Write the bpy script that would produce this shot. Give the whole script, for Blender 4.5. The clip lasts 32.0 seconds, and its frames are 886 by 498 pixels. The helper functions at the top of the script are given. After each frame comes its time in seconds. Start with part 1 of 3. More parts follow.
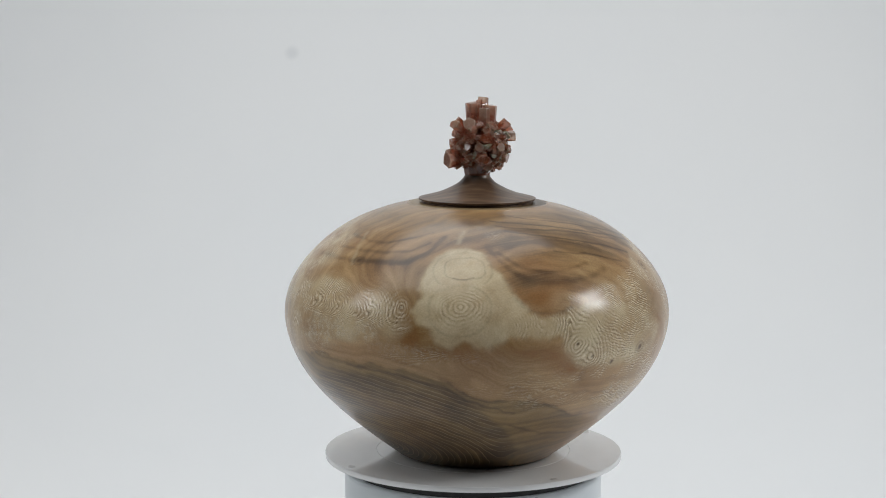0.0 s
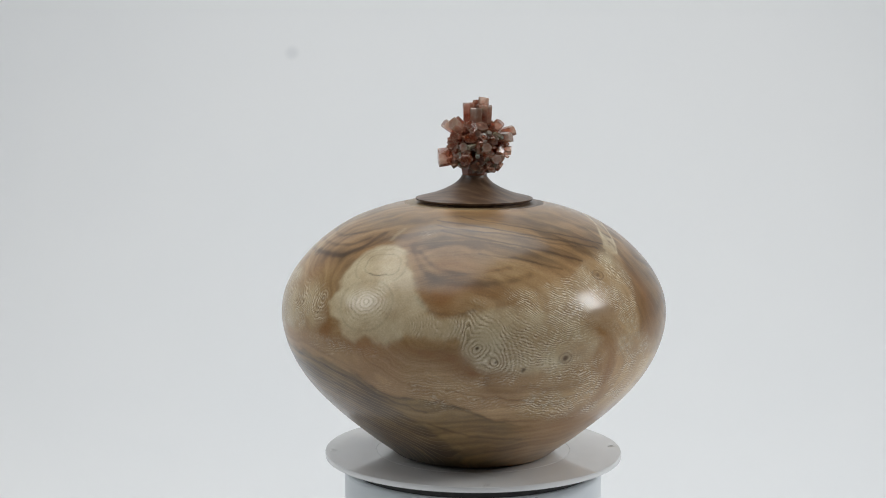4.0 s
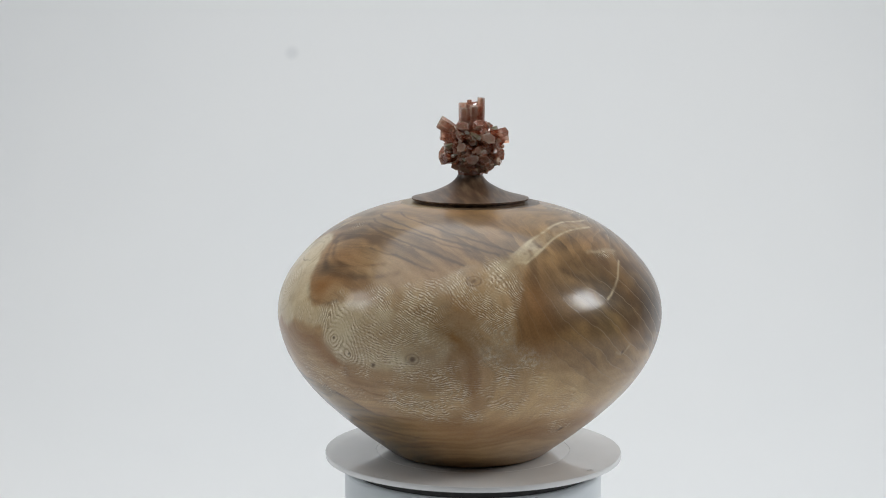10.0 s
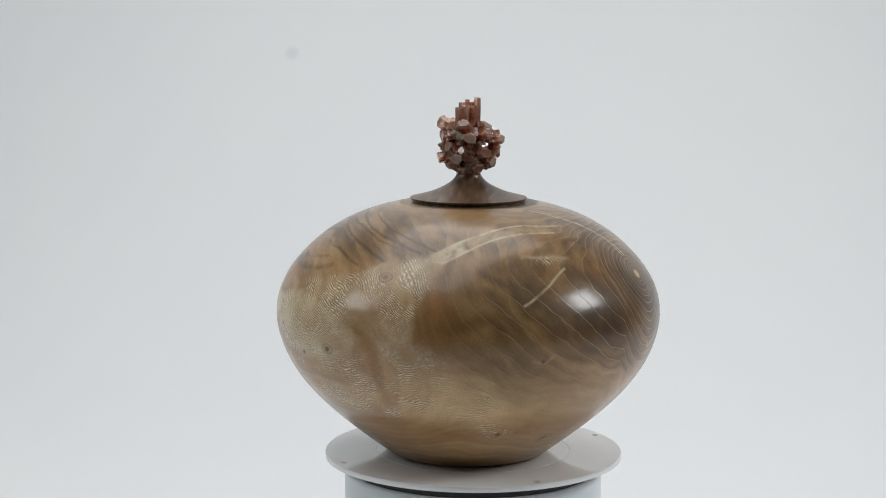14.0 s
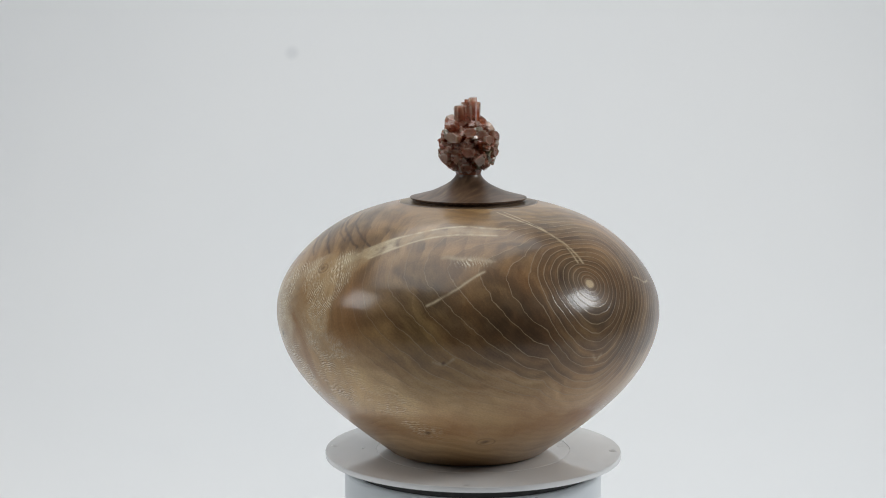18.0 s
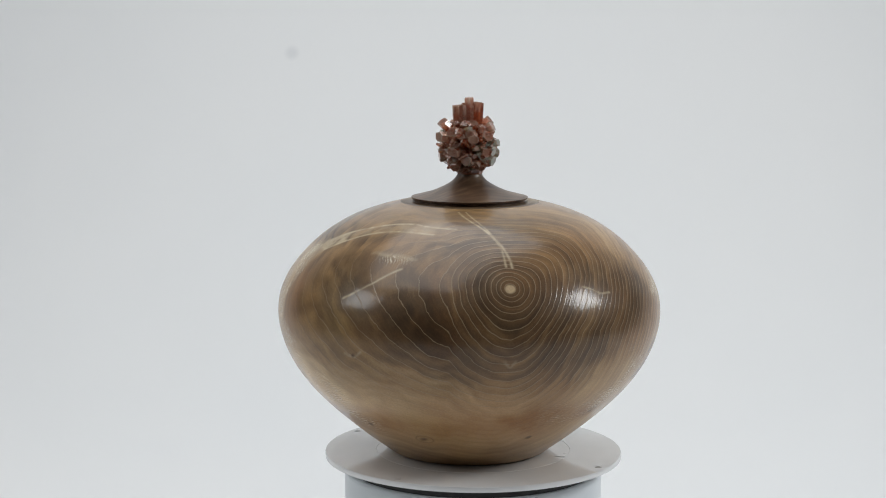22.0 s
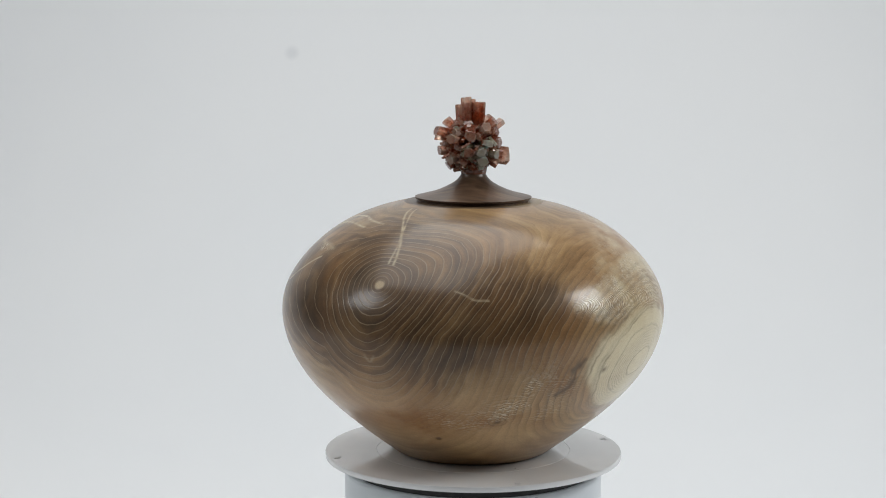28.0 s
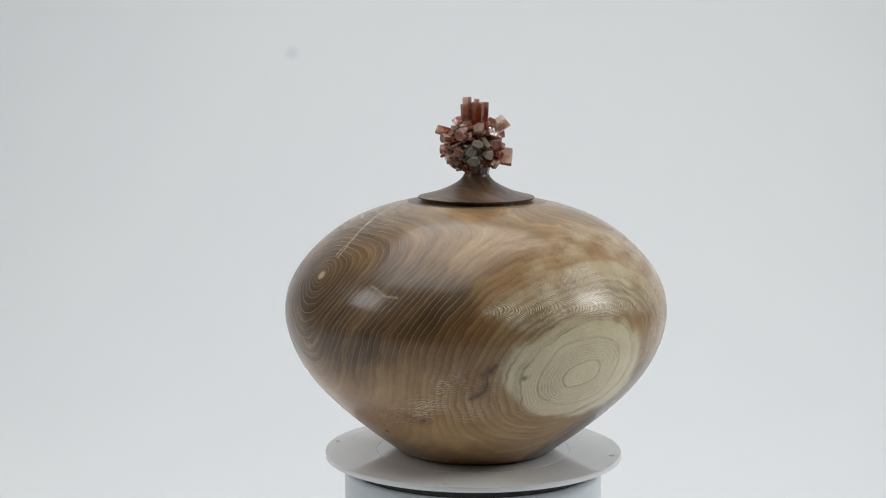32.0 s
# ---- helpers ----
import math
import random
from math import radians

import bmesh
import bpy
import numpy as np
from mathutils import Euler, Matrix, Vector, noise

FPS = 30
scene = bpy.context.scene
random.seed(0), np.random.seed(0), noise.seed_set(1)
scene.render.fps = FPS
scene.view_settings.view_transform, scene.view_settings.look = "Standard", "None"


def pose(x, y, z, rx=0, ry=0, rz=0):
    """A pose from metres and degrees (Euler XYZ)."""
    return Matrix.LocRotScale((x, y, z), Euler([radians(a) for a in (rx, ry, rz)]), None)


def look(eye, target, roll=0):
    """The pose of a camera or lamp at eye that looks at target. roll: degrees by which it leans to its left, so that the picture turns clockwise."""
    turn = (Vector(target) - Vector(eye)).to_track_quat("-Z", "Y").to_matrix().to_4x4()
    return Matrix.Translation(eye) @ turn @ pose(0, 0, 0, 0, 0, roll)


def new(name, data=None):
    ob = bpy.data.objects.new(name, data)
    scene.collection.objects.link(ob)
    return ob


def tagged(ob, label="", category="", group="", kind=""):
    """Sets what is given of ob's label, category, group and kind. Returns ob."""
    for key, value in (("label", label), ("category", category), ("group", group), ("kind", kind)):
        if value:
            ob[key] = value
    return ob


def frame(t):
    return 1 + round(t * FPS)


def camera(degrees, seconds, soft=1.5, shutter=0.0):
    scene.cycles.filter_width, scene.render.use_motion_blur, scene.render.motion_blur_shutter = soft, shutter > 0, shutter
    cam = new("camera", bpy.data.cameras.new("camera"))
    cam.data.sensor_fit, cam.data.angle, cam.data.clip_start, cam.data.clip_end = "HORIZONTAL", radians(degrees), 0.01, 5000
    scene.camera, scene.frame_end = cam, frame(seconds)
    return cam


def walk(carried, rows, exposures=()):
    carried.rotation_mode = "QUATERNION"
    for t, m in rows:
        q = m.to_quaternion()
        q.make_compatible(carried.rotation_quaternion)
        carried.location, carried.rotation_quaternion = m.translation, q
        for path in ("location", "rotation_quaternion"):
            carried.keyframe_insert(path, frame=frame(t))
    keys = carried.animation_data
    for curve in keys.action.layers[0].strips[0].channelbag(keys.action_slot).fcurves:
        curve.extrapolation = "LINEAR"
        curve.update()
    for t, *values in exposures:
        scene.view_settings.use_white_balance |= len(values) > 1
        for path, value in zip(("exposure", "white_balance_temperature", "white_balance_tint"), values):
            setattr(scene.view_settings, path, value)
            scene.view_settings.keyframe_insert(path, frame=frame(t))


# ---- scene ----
# camera: stands still on a tripod, about 1.2 metres from the vessel
cam = camera(27.53, 32.0, soft=1.0)
EYE = pose(0, -1.1974, 0.2990, 90 - 7.741, 0, 0.996) @ pose(0, 0, 0, 0, 0, 0.175)
walk(cam, [(0, EYE), (32, EYE)], [(0, 0.0), (3, 0.02), (5.5, 0.075), (12, 0.065), (19, 0.055), (32, 0.055)])

# ---- light: a white photo studio with three softboxes ----
world = bpy.data.worlds.new("studio")
world.use_nodes = True
scene.world = world
world.node_tree.nodes["Background"].inputs[0].default_value = (0.9, 0.95, 1.0, 1)
world.node_tree.nodes["Background"].inputs[1].default_value = 0.05


def softbox(eye, target, width, height, watts, colour=(0.955, 0.985, 1.0)):
    lamp = bpy.data.lights.new("softbox_light", "AREA")
    lamp.shape, lamp.size, lamp.size_y = "RECTANGLE", width, height
    lamp.energy, lamp.color = watts, colour
    ob = new("softbox_light", lamp)
    ob.matrix_world = look(eye, target)
    return ob


softbox((0.98, -0.20, 0.70), (0, 0, 0.10), 0.31, 0.31, 5.3)
softbox((-0.98, -0.30, 0.73), (0, 0, 0.10), 0.34, 0.34, 2.2)
softbox((-0.20, 0.10, 1.15), (-0.04, 0, 0.10), 1.40, 0.90, 9.6)


# ---- materials ----
def material(name):
    m = bpy.data.materials.new(name)
    m.use_nodes = True
    return m, m.node_tree.nodes, m.node_tree.links, m.node_tree.nodes["Principled BSDF"]


def noise_node(m, scale, detail=4.0, rough=0.55, coords="Object"):
    nodes, links = m.node_tree.nodes, m.node_tree.links
    co, n = nodes.new("ShaderNodeTexCoord"), nodes.new("ShaderNodeTexNoise")
    n.inputs["Scale"].default_value, n.inputs["Detail"].default_value = scale, detail
    n.inputs["Roughness"].default_value = rough
    links.new(co.outputs[coords], n.inputs["Vector"])
    return n


def ramp(m, source, stops):
    r = m.node_tree.nodes.new("ShaderNodeValToRGB")
    e = r.color_ramp.elements
    while len(e) < len(stops):
        e.new(0.5)
    for k, (at, colour) in enumerate(stops):
        e[k].position, e[k].color = at, (*colour, 1)
    m.node_tree.links.new(source, r.inputs[0])
    return r


def bump(m, source, strength, distance):
    b = m.node_tree.nodes.new("ShaderNodeBump")
    b.inputs["Strength"].default_value, b.inputs["Distance"].default_value = strength, distance
    m.node_tree.links.new(source, b.inputs["Height"])
    m.node_tree.links.new(b.outputs[0], m.node_tree.nodes["Principled BSDF"].inputs["Normal"])
    return b


def plain(name, low, high, scale, rough, relief=0.0, metal=0.0, spec=0.5):
    m, nodes, links, p = material(name)
    n = noise_node(m, scale)
    r = ramp(m, n.outputs["Fac"], [(0.3, low), (0.7, high)])
    links.new(r.outputs[0], p.inputs["Base Color"])
    p.inputs["Roughness"].default_value, p.inputs["Metallic"].default_value = rough, metal
    p.inputs["Specular IOR Level"].default_value = spec
    if relief:
        bump(m, noise_node(m, scale * 12).outputs["Fac"], 0.3, relief)
    return m


PAPER = plain("backdrop_paper", (0.78, 0.79, 0.80), (0.82, 0.82, 0.82), 1.5, 0.9, 0.0004)


def smudge(m, places):
    """Soft small marks on the paper at (x, z, radius, depth)."""
    nodes, links, p = m.node_tree.nodes, m.node_tree.links, m.node_tree.nodes["Principled BSDF"]
    colour = p.inputs["Base Color"].links[0].from_socket
    co = nodes.new("ShaderNodeTexCoord")
    for x, z, radius, depth in places:
        d = nodes.new("ShaderNodeVectorMath")
        d.operation = "DISTANCE"
        links.new(co.outputs["Object"], d.inputs[0])
        d.inputs[1].default_value = (x, 0.8026, z)
        fall = nodes.new("ShaderNodeMapRange")
        fall.interpolation_type = "SMOOTHSTEP"
        for k, v in ((1, radius), (2, radius * 0.25), (3, 0.0), (4, depth)):
            fall.inputs[k].default_value = v
        links.new(d.outputs["Value"], fall.inputs[0])
        mix = nodes.new("ShaderNodeMix")
        mix.data_type = "RGBA"
        links.new(fall.outputs[0], mix.inputs[0])
        links.new(colour, mix.inputs[6])
        mix.inputs[7].default_value = (0.42, 0.44, 0.47, 1)
        colour = mix.outputs[2]
    links.new(colour, p.inputs["Base Color"])


smudge(PAPER, [(-0.2017, 0.2436, 0.0110, 0.22)])
WALL = plain("studio_wall_paint", (0.62, 0.61, 0.60), (0.68, 0.67, 0.66), 2.0, 0.9)
# dark colour for the unseen wall that keeps grey veil off the vessel
DARK_WALL = plain("veil_cut_wall", (0.10, 0.10, 0.11), (0.14, 0.14, 0.145), 2.0, 0.9)
ACRYLIC = plain("white_acrylic", (0.77, 0.77, 0.77), (0.81, 0.81, 0.81), 30.0, 0.035)
ACRYLIC.node_tree.nodes["Principled BSDF"].inputs["IOR"].default_value = 1.85
PLASTIC = plain("white_plastic", (0.66, 0.70, 0.73), (0.70, 0.74, 0.77), 20.0, 0.30)
# near-black colour standing in for the shade in the gap under the disc
GAP = plain("gap_shade_black", (0.012, 0.012, 0.012), (0.02, 0.02, 0.02), 60.0, 0.6)
SCREW = plain("dull_steel", (0.50, 0.50, 0.50), (0.62, 0.62, 0.62), 90.0, 0.30, 0, 0.25)


def math_node(m, op, a, b=None, c=None, clamp=False):
    n = m.node_tree.nodes.new("ShaderNodeMath")
    n.operation, n.use_clamp = op, clamp
    for k, v in enumerate((a, b, c)):
        if v is None:
            continue
        if isinstance(v, (int, float)):
            n.inputs[k].default_value = v
        else:
            m.node_tree.links.new(v, n.inputs[k])
    return n.outputs[0]


def mix_colour(m, fac, a, b, mode="MIX"):
    n = m.node_tree.nodes.new("ShaderNodeMix")
    n.data_type, n.blend_type = "RGBA", mode
    for k, v in ((0, fac), (6, a), (7, b)):
        if isinstance(v, (int, float)):
            n.inputs[k].default_value = v
        elif isinstance(v, tuple):
            n.inputs[k].default_value = (*v, 1)
        else:
            m.node_tree.links.new(v, n.inputs[k])
    return n.outputs[2]


def attribute(m, name):
    n = m.node_tree.nodes.new("ShaderNodeAttribute")
    n.attribute_name = name
    return n.outputs["Fac"]


def line_of(m, phase, width):
    """One for phases near a whole number, nought elsewhere."""
    f = math_node(m, "FRACT", phase)
    d = math_node(m, "ABSOLUTE", math_node(m, "SUBTRACT", f, 0.5))
    return math_node(m, "MULTIPLY_ADD", d, 1.0 / width, 1.0 - 0.5 / width, True)


def figured_wood():
    """Polished figured wood: the figure (rings, flecks, sapwood) comes with the body as fields."""
    m, nodes, links, p = material("figured_wood")
    wob = noise_node(m, 230.0, 3.0).outputs["Fac"]
    grain = noise_node(m, 900.0, 4.0, 0.65).outputs["Fac"]
    cloud = noise_node(m, 45.0, 5.0, 0.6).outputs["Fac"]
    dash = noise_node(m, 190.0, 2.0, 0.5).outputs["Fac"]

    along = nodes.new("ShaderNodeCombineXYZ")
    links.new(math_node(m, "MULTIPLY", attribute(m, "ring"), 7.0), along.inputs[0])
    spread = nodes.new("ShaderNodeVectorMath")
    spread.operation = "MULTIPLY_ADD"
    co = nodes.new("ShaderNodeTexCoord")
    links.new(co.outputs["Object"], spread.inputs[0])
    spread.inputs[1].default_value = (110, 110, 110)
    links.new(along.outputs[0], spread.inputs[2])
    fibre = nodes.new("ShaderNodeTexNoise")
    fibre.inputs["Scale"].default_value, fibre.inputs["Detail"].default_value, fibre.inputs["Roughness"].default_value = 1.0, 4.0, 0.65
    links.new(spread.outputs[0], fibre.inputs["Vector"])
    fibre = fibre.outputs["Fac"]
    tone = math_node(m, "ADD", attribute(m, "tone"), math_node(m, "MULTIPLY_ADD", cloud, 0.26, -0.13))
    tone = math_node(m, "ADD", tone, math_node(m, "MULTIPLY_ADD", fibre, 0.25, -0.125))
    base = ramp(m, tone, [(0.0, (0.034, 0.019, 0.0095)), (0.28, (0.114, 0.062, 0.028)), (0.55, (0.318, 0.183, 0.080)), (1.0, (0.62, 0.41, 0.205))]).outputs[0]
    warm = math_node(m, "MULTIPLY", attribute(m, "warm"), math_node(m, "MULTIPLY_ADD", cloud, 1.2, 0.40), None, True)
    base = mix_colour(m, warm, base, (0.265, 0.120, 0.036))
    base = mix_colour(m, attribute(m, "olive"), base, (0.80, 0.88, 0.78), "MULTIPLY")
    pale = attribute(m, "pale")
    base = mix_colour(m, pale, base, mix_colour(m, fibre, (0.80, 0.705, 0.49), (0.58, 0.48, 0.30)))

    # growth rings: a dark late side and a thin pale line of open pores, of one width in the wood
    ring = math_node(m, "MULTIPLY_ADD", math_node(m, "SUBTRACT", wob, 0.5), 0.16, attribute(m, "ring"))
    off = math_node(m, "SUBTRACT", 0.5, math_node(m, "ABSOLUTE", math_node(m, "SUBTRACT", math_node(m, "FRACT", ring), 0.5)))
    width = math_node(m, "MULTIPLY", attribute(m, "ring_step"), math_node(m, "MULTIPLY_ADD", cloud, 0.75, 0.05))
    thin = math_node(m, "SUBTRACT", 1.0, math_node(m, "DIVIDE", off, width), None, True)
    saw = math_node(m, "FRACT", ring)
    saw = math_node(m, "POWER", saw, 2.0)
    base = mix_colour(m, math_node(m, "MULTIPLY", math_node(m, "MULTIPLY", saw, attribute(m, "ring_dark")), 0.62), base, (0.040, 0.024, 0.013))
    base = mix_colour(m, math_node(m, "MULTIPLY", math_node(m, "MULTIPLY", thin, attribute(m, "ring_pale")), math_node(m, "MULTIPLY_ADD", cloud, 0.9, 0.45)), base, (0.310, 0.220, 0.130))

    # fine curl, like a fingerprint, broken into dashes; gleam paints its silvery glints as pale colour
    jitter = math_node(m, "MULTIPLY", math_node(m, "SUBTRACT", dash, 0.5), 1.3)
    jitter = math_node(m, "MULTIPLY_ADD", math_node(m, "SUBTRACT", noise_node(m, 520.0, 2.0).outputs["Fac"], 0.5), 0.9, jitter)
    broken = math_node(m, "MULTIPLY_ADD", math_node(m, "SUBTRACT", noise_node(m, 380.0, 4.0, 0.7).outputs["Fac"], 0.50), 7.0, 0.5, True)
    amount, gleam = 0.0, 0.0
    for field, mask, whole in (("fine", "fleck", 0.34), ("level", "fleck_level", 0.12)):
        fine = math_node(m, "MULTIPLY_ADD", jitter, 1.0 - 0.8 * whole, attribute(m, field))
        here = math_node(m, "MULTIPLY", attribute(m, mask), math_node(m, "MULTIPLY_ADD", broken, 1.0 - whole, whole))
        amount = math_node(m, "MULTIPLY_ADD", line_of(m, fine, 0.28), here, amount)
        gleam = math_node(m, "MULTIPLY_ADD", line_of(m, math_node(m, "ADD", fine, 0.45), 0.36), here, gleam)
    base = mix_colour(m, math_node(m, "MULTIPLY", amount, 0.90, None, True), base, (0.130, 0.078, 0.034))
    base = mix_colour(m, math_node(m, "MULTIPLY", gleam, 0.95, None, True), base, (0.80, 0.70, 0.52))

    base = mix_colour(m, attribute(m, "streak"), base, (0.50, 0.40, 0.25))
    base = mix_colour(m, attribute(m, "spot"), base, (0.085, 0.043, 0.018))
    base = mix_colour(m, attribute(m, "outline"), base, (0.16, 0.12, 0.07))
    base = mix_colour(m, attribute(m, "heart"), base, (0.46, 0.34, 0.20))
    base = mix_colour(m, 0.32, base, grain, "OVERLAY")
    links.new(base, p.inputs["Base Color"])
    # an oiled, satin body under a thin polished film
    rough = math_node(m, "MULTIPLY_ADD", grain, 0.12, 0.36)
    links.new(math_node(m, "MULTIPLY_ADD", amount, 0.10, rough), p.inputs["Roughness"])
    p.inputs["Specular IOR Level"].default_value = 0.20
    p.inputs["Coat Weight"].default_value = 0.66
    p.inputs["Coat IOR"].default_value = 1.45
    links.new(math_node(m, "MULTIPLY_ADD", grain, 0.08, 0.10), p.inputs["Coat Roughness"])
    height = math_node(m, "MULTIPLY_ADD", amount, -0.6, math_node(m, "MULTIPLY", grain, 0.28))
    height = math_node(m, "MULTIPLY_ADD", math_node(m, "MULTIPLY", thin, attribute(m, "ring_pale")), 0.3, height)
    bump(m, math_node(m, "MULTIPLY_ADD", attribute(m, "spot"), -1.0, height), 0.50, 0.0003)
    links.new(p.inputs["Normal"].links[0].from_socket, p.inputs["Coat Normal"])
    return m


def walnut():
    m, nodes, links, p = material("dark_walnut")
    co = nodes.new("ShaderNodeTexCoord")
    mp = nodes.new("ShaderNodeMapping")
    mp.inputs["Scale"].default_value = (45, 260, 160)
    mp.inputs["Rotation"].default_value = (0.1, 0.2, 0.5)
    n = nodes.new("ShaderNodeTexNoise")
    n.inputs["Scale"].default_value, n.inputs["Detail"].default_value = 1.0, 6.0
    links.new(co.outputs["Object"], mp.inputs[0])
    links.new(mp.outputs[0], n.inputs["Vector"])
    r = ramp(m, n.outputs["Fac"], [(0.30, (0.050, 0.028, 0.016)), (0.52, (0.108, 0.062, 0.036)), (0.72, (0.19, 0.122, 0.072))])
    links.new(r.outputs[0], p.inputs["Base Color"])
    p.inputs["Roughness"].default_value = 0.36
    bump(m, n.outputs["Fac"], 0.15, 0.0002)
    return m


def crystal_material(name, deep, tip, through_light):
    """Translucent stone: redder inside, paler towards the free end and the outer edges of each prism."""
    m, nodes, links, p = material(name)
    co = nodes.new("ShaderNodeTexCoord")
    sep = nodes.new("ShaderNodeSeparateXYZ")
    links.new(co.outputs["Generated"], sep.inputs[0])
    info = nodes.new("ShaderNodeObjectInfo")
    n = noise_node(m, 260.0, 5.0, 0.65)
    rim = [math_node(m, "ABSOLUTE", math_node(m, "SUBTRACT", sep.outputs[k], 0.5)) for k in (0, 1)]
    rim = math_node(m, "POWER", math_node(m, "MULTIPLY", math_node(m, "MAXIMUM", *rim), 2.0), 3.5)
    end = math_node(m, "MULTIPLY_ADD", sep.outputs[2], 1.6, -0.95, True)
    along = math_node(m, "MULTIPLY", rim, math_node(m, "MULTIPLY_ADD", end, 0.6, 0.15))
    along = math_node(m, "MULTIPLY_ADD", end, 0.42, along)
    along = math_node(m, "ADD", along, math_node(m, "MULTIPLY_ADD", n.outputs["Fac"], 1.6, -0.80))
    along = math_node(m, "MULTIPLY_ADD", math_node(m, "SUBTRACT", info.outputs["Random"], 0.40), 0.60, along, True)
    links.new(mix_colour(m, along, deep, tip), p.inputs["Base Color"])
    links.new(math_node(m, "MULTIPLY_ADD", n.outputs["Fac"], 0.10, 0.03), p.inputs["Roughness"])
    p.inputs["IOR"].default_value = 1.55
    p.inputs["Subsurface Weight"].default_value = 0.22
    p.inputs["Subsurface Radius"].default_value = (1.0, 0.5, 0.38)
    p.inputs["Subsurface Scale"].default_value = 0.004
    p.inputs["Transmission Weight"].default_value = through_light
    bump(m, noise_node(m, 300.0, 3.0).outputs["Fac"], 0.20, 0.0004)
    return m


WOOD = figured_wood()
WALNUT = walnut()


def collar_wood():
    """Brown wood that darkens from its sap side to its heart side."""
    m, nodes, links, p = material("collar_wood")
    co, dot = nodes.new("ShaderNodeTexCoord"), nodes.new("ShaderNodeVectorMath")
    dot.operation = "DOT_PRODUCT"
    links.new(co.outputs["Object"], dot.inputs[0])
    dot.inputs[1].default_value = (14.0, 17.0, 0.0)
    n = noise_node(m, 90.0, 5.0)
    r = ramp(m, math_node(m, "MULTIPLY_ADD", n.outputs["Fac"], 0.6, math_node(m, "ADD", dot.outputs["Value"], 0.1)), [(0.1, (0.22, 0.15, 0.075)), (0.6, (0.075, 0.044, 0.022))])
    links.new(r.outputs[0], p.inputs["Base Color"])
    p.inputs["Roughness"].default_value = 0.35
    return m


COLLAR = collar_wood()
CRYSTAL = crystal_material("aragonite", (0.47, 0.105, 0.034), (0.95, 0.74, 0.59), 0.70)
CRYSTAL_GREY = crystal_material("aragonite_grey", (0.42, 0.37, 0.24), (0.88, 0.86, 0.76), 0.62)
CRYSTAL_CORE = crystal_material("aragonite_core", (0.17, 0.05, 0.025), (0.28, 0.12, 0.07), 0.0)


# ---- mesh helpers ----
def mesh_object(name, bm, mat, parent=None, label="", smooth=True):
    me = bpy.data.meshes.new(name)
    bmesh.ops.recalc_face_normals(bm, faces=bm.faces)
    bm.to_mesh(me)
    bm.free()
    if smooth:
        me.shade_smooth()
        me.set_sharp_from_angle(angle=0.6)
    me.materials.append(mat)
    ob = new(name, me)
    if parent:
        ob.parent = parent
    if label:
        ob["label"] = label
    return ob


def part(name, bm, mat, parent, label="", smooth=True):
    return mesh_object(name, bm, mat, parent, label, smooth)


def lathe(profile, steps=160, closed=False):
    """A turned solid from (radius, height) pairs; a radius of zero closes it."""
    bm = bmesh.new()
    rings = []
    for r, z in profile:
        if r < 1e-6:
            rings.append([bm.verts.new((0, 0, z))])
        else:
            rings.append([bm.verts.new((r * math.sin(a), -r * math.cos(a), z))
                          for a in (2 * math.pi * k / steps for k in range(steps))])
    pairs = list(zip(rings, rings[1:])) + ([(rings[-1], rings[0])] if closed else [])
    for a, b in pairs:
        for k in range(steps):
            j = (k + 1) % steps
            face = [a[k % len(a)], a[j % len(a)], b[j % len(b)], b[k % len(b)]]
            face = list(dict.fromkeys(face))
            if len(face) > 2:
                bm.faces.new(face)
    return bm


def spline(points, count):
    """A smooth line through (height, radius) control values."""
    pts = [Vector(p) for p in points]
    pts = [2 * pts[0] - pts[1]] + pts + [2 * pts[-1] - pts[-2]]
    line = []
    spans = len(pts) - 3
    for k in range(count):
        u = k / (count - 1) * spans
        i = min(int(u), spans - 1)
        t = u - i
        a, b, c, d = pts[i:i + 4]
        line.append(0.5 * (2 * b + (c - a) * t + (2 * a - 5 * b + 4 * c - d) * t * t + (3 * b - a - 3 * c + d) * t ** 3))
    return line


# ---- the studio ----
def sheet(name, profile, x0, x1, mat, label):
    """A bent sheet: (y, z) pairs swept along x, 2 mm thick."""
    bm = bmesh.new()
    cols = [[bm.verts.new((x, y, z)) for y, z in profile] for x in np.linspace(x0, x1, 9)]
    for a, b in zip(cols, cols[1:]):
        for k in range(len(profile) - 1):
            bm.faces.new((a[k], a[k + 1], b[k + 1], b[k]))
    bmesh.ops.recalc_face_normals(bm, faces=bm.faces)
    bmesh.ops.solidify(bm, geom=bm.faces[:], thickness=0.002)
    return tagged(mesh_object(name, bm, mat), label, "backdrop", kind="structure")


FLOOR_Z = -0.135
sweep = [(-0.9, FLOOR_Z), (0.28, FLOOR_Z)]
sweep += [(0.28 + 0.55 * math.sin(a), FLOOR_Z + 0.55 * (1 - math.cos(a))) for a in np.linspace(0.1, math.pi / 2, 20)]
sweep += [(0.83, 1.7)]
sheet("backdrop", sweep, -1.4, 1.4, PAPER, "seamless white paper backdrop sweeping up behind the turntable")


def slab(name, lo, hi, mat, label, category):
    bm = bmesh.new()
    bmesh.ops.create_cube(bm, size=1)
    for v in bm.verts:
        v.co = Vector([(a + b) / 2 + c * (b - a) for a, b, c in zip(lo, hi, v.co)])
    return tagged(mesh_object(name, bm, mat, smooth=False), label, category, kind="structure")


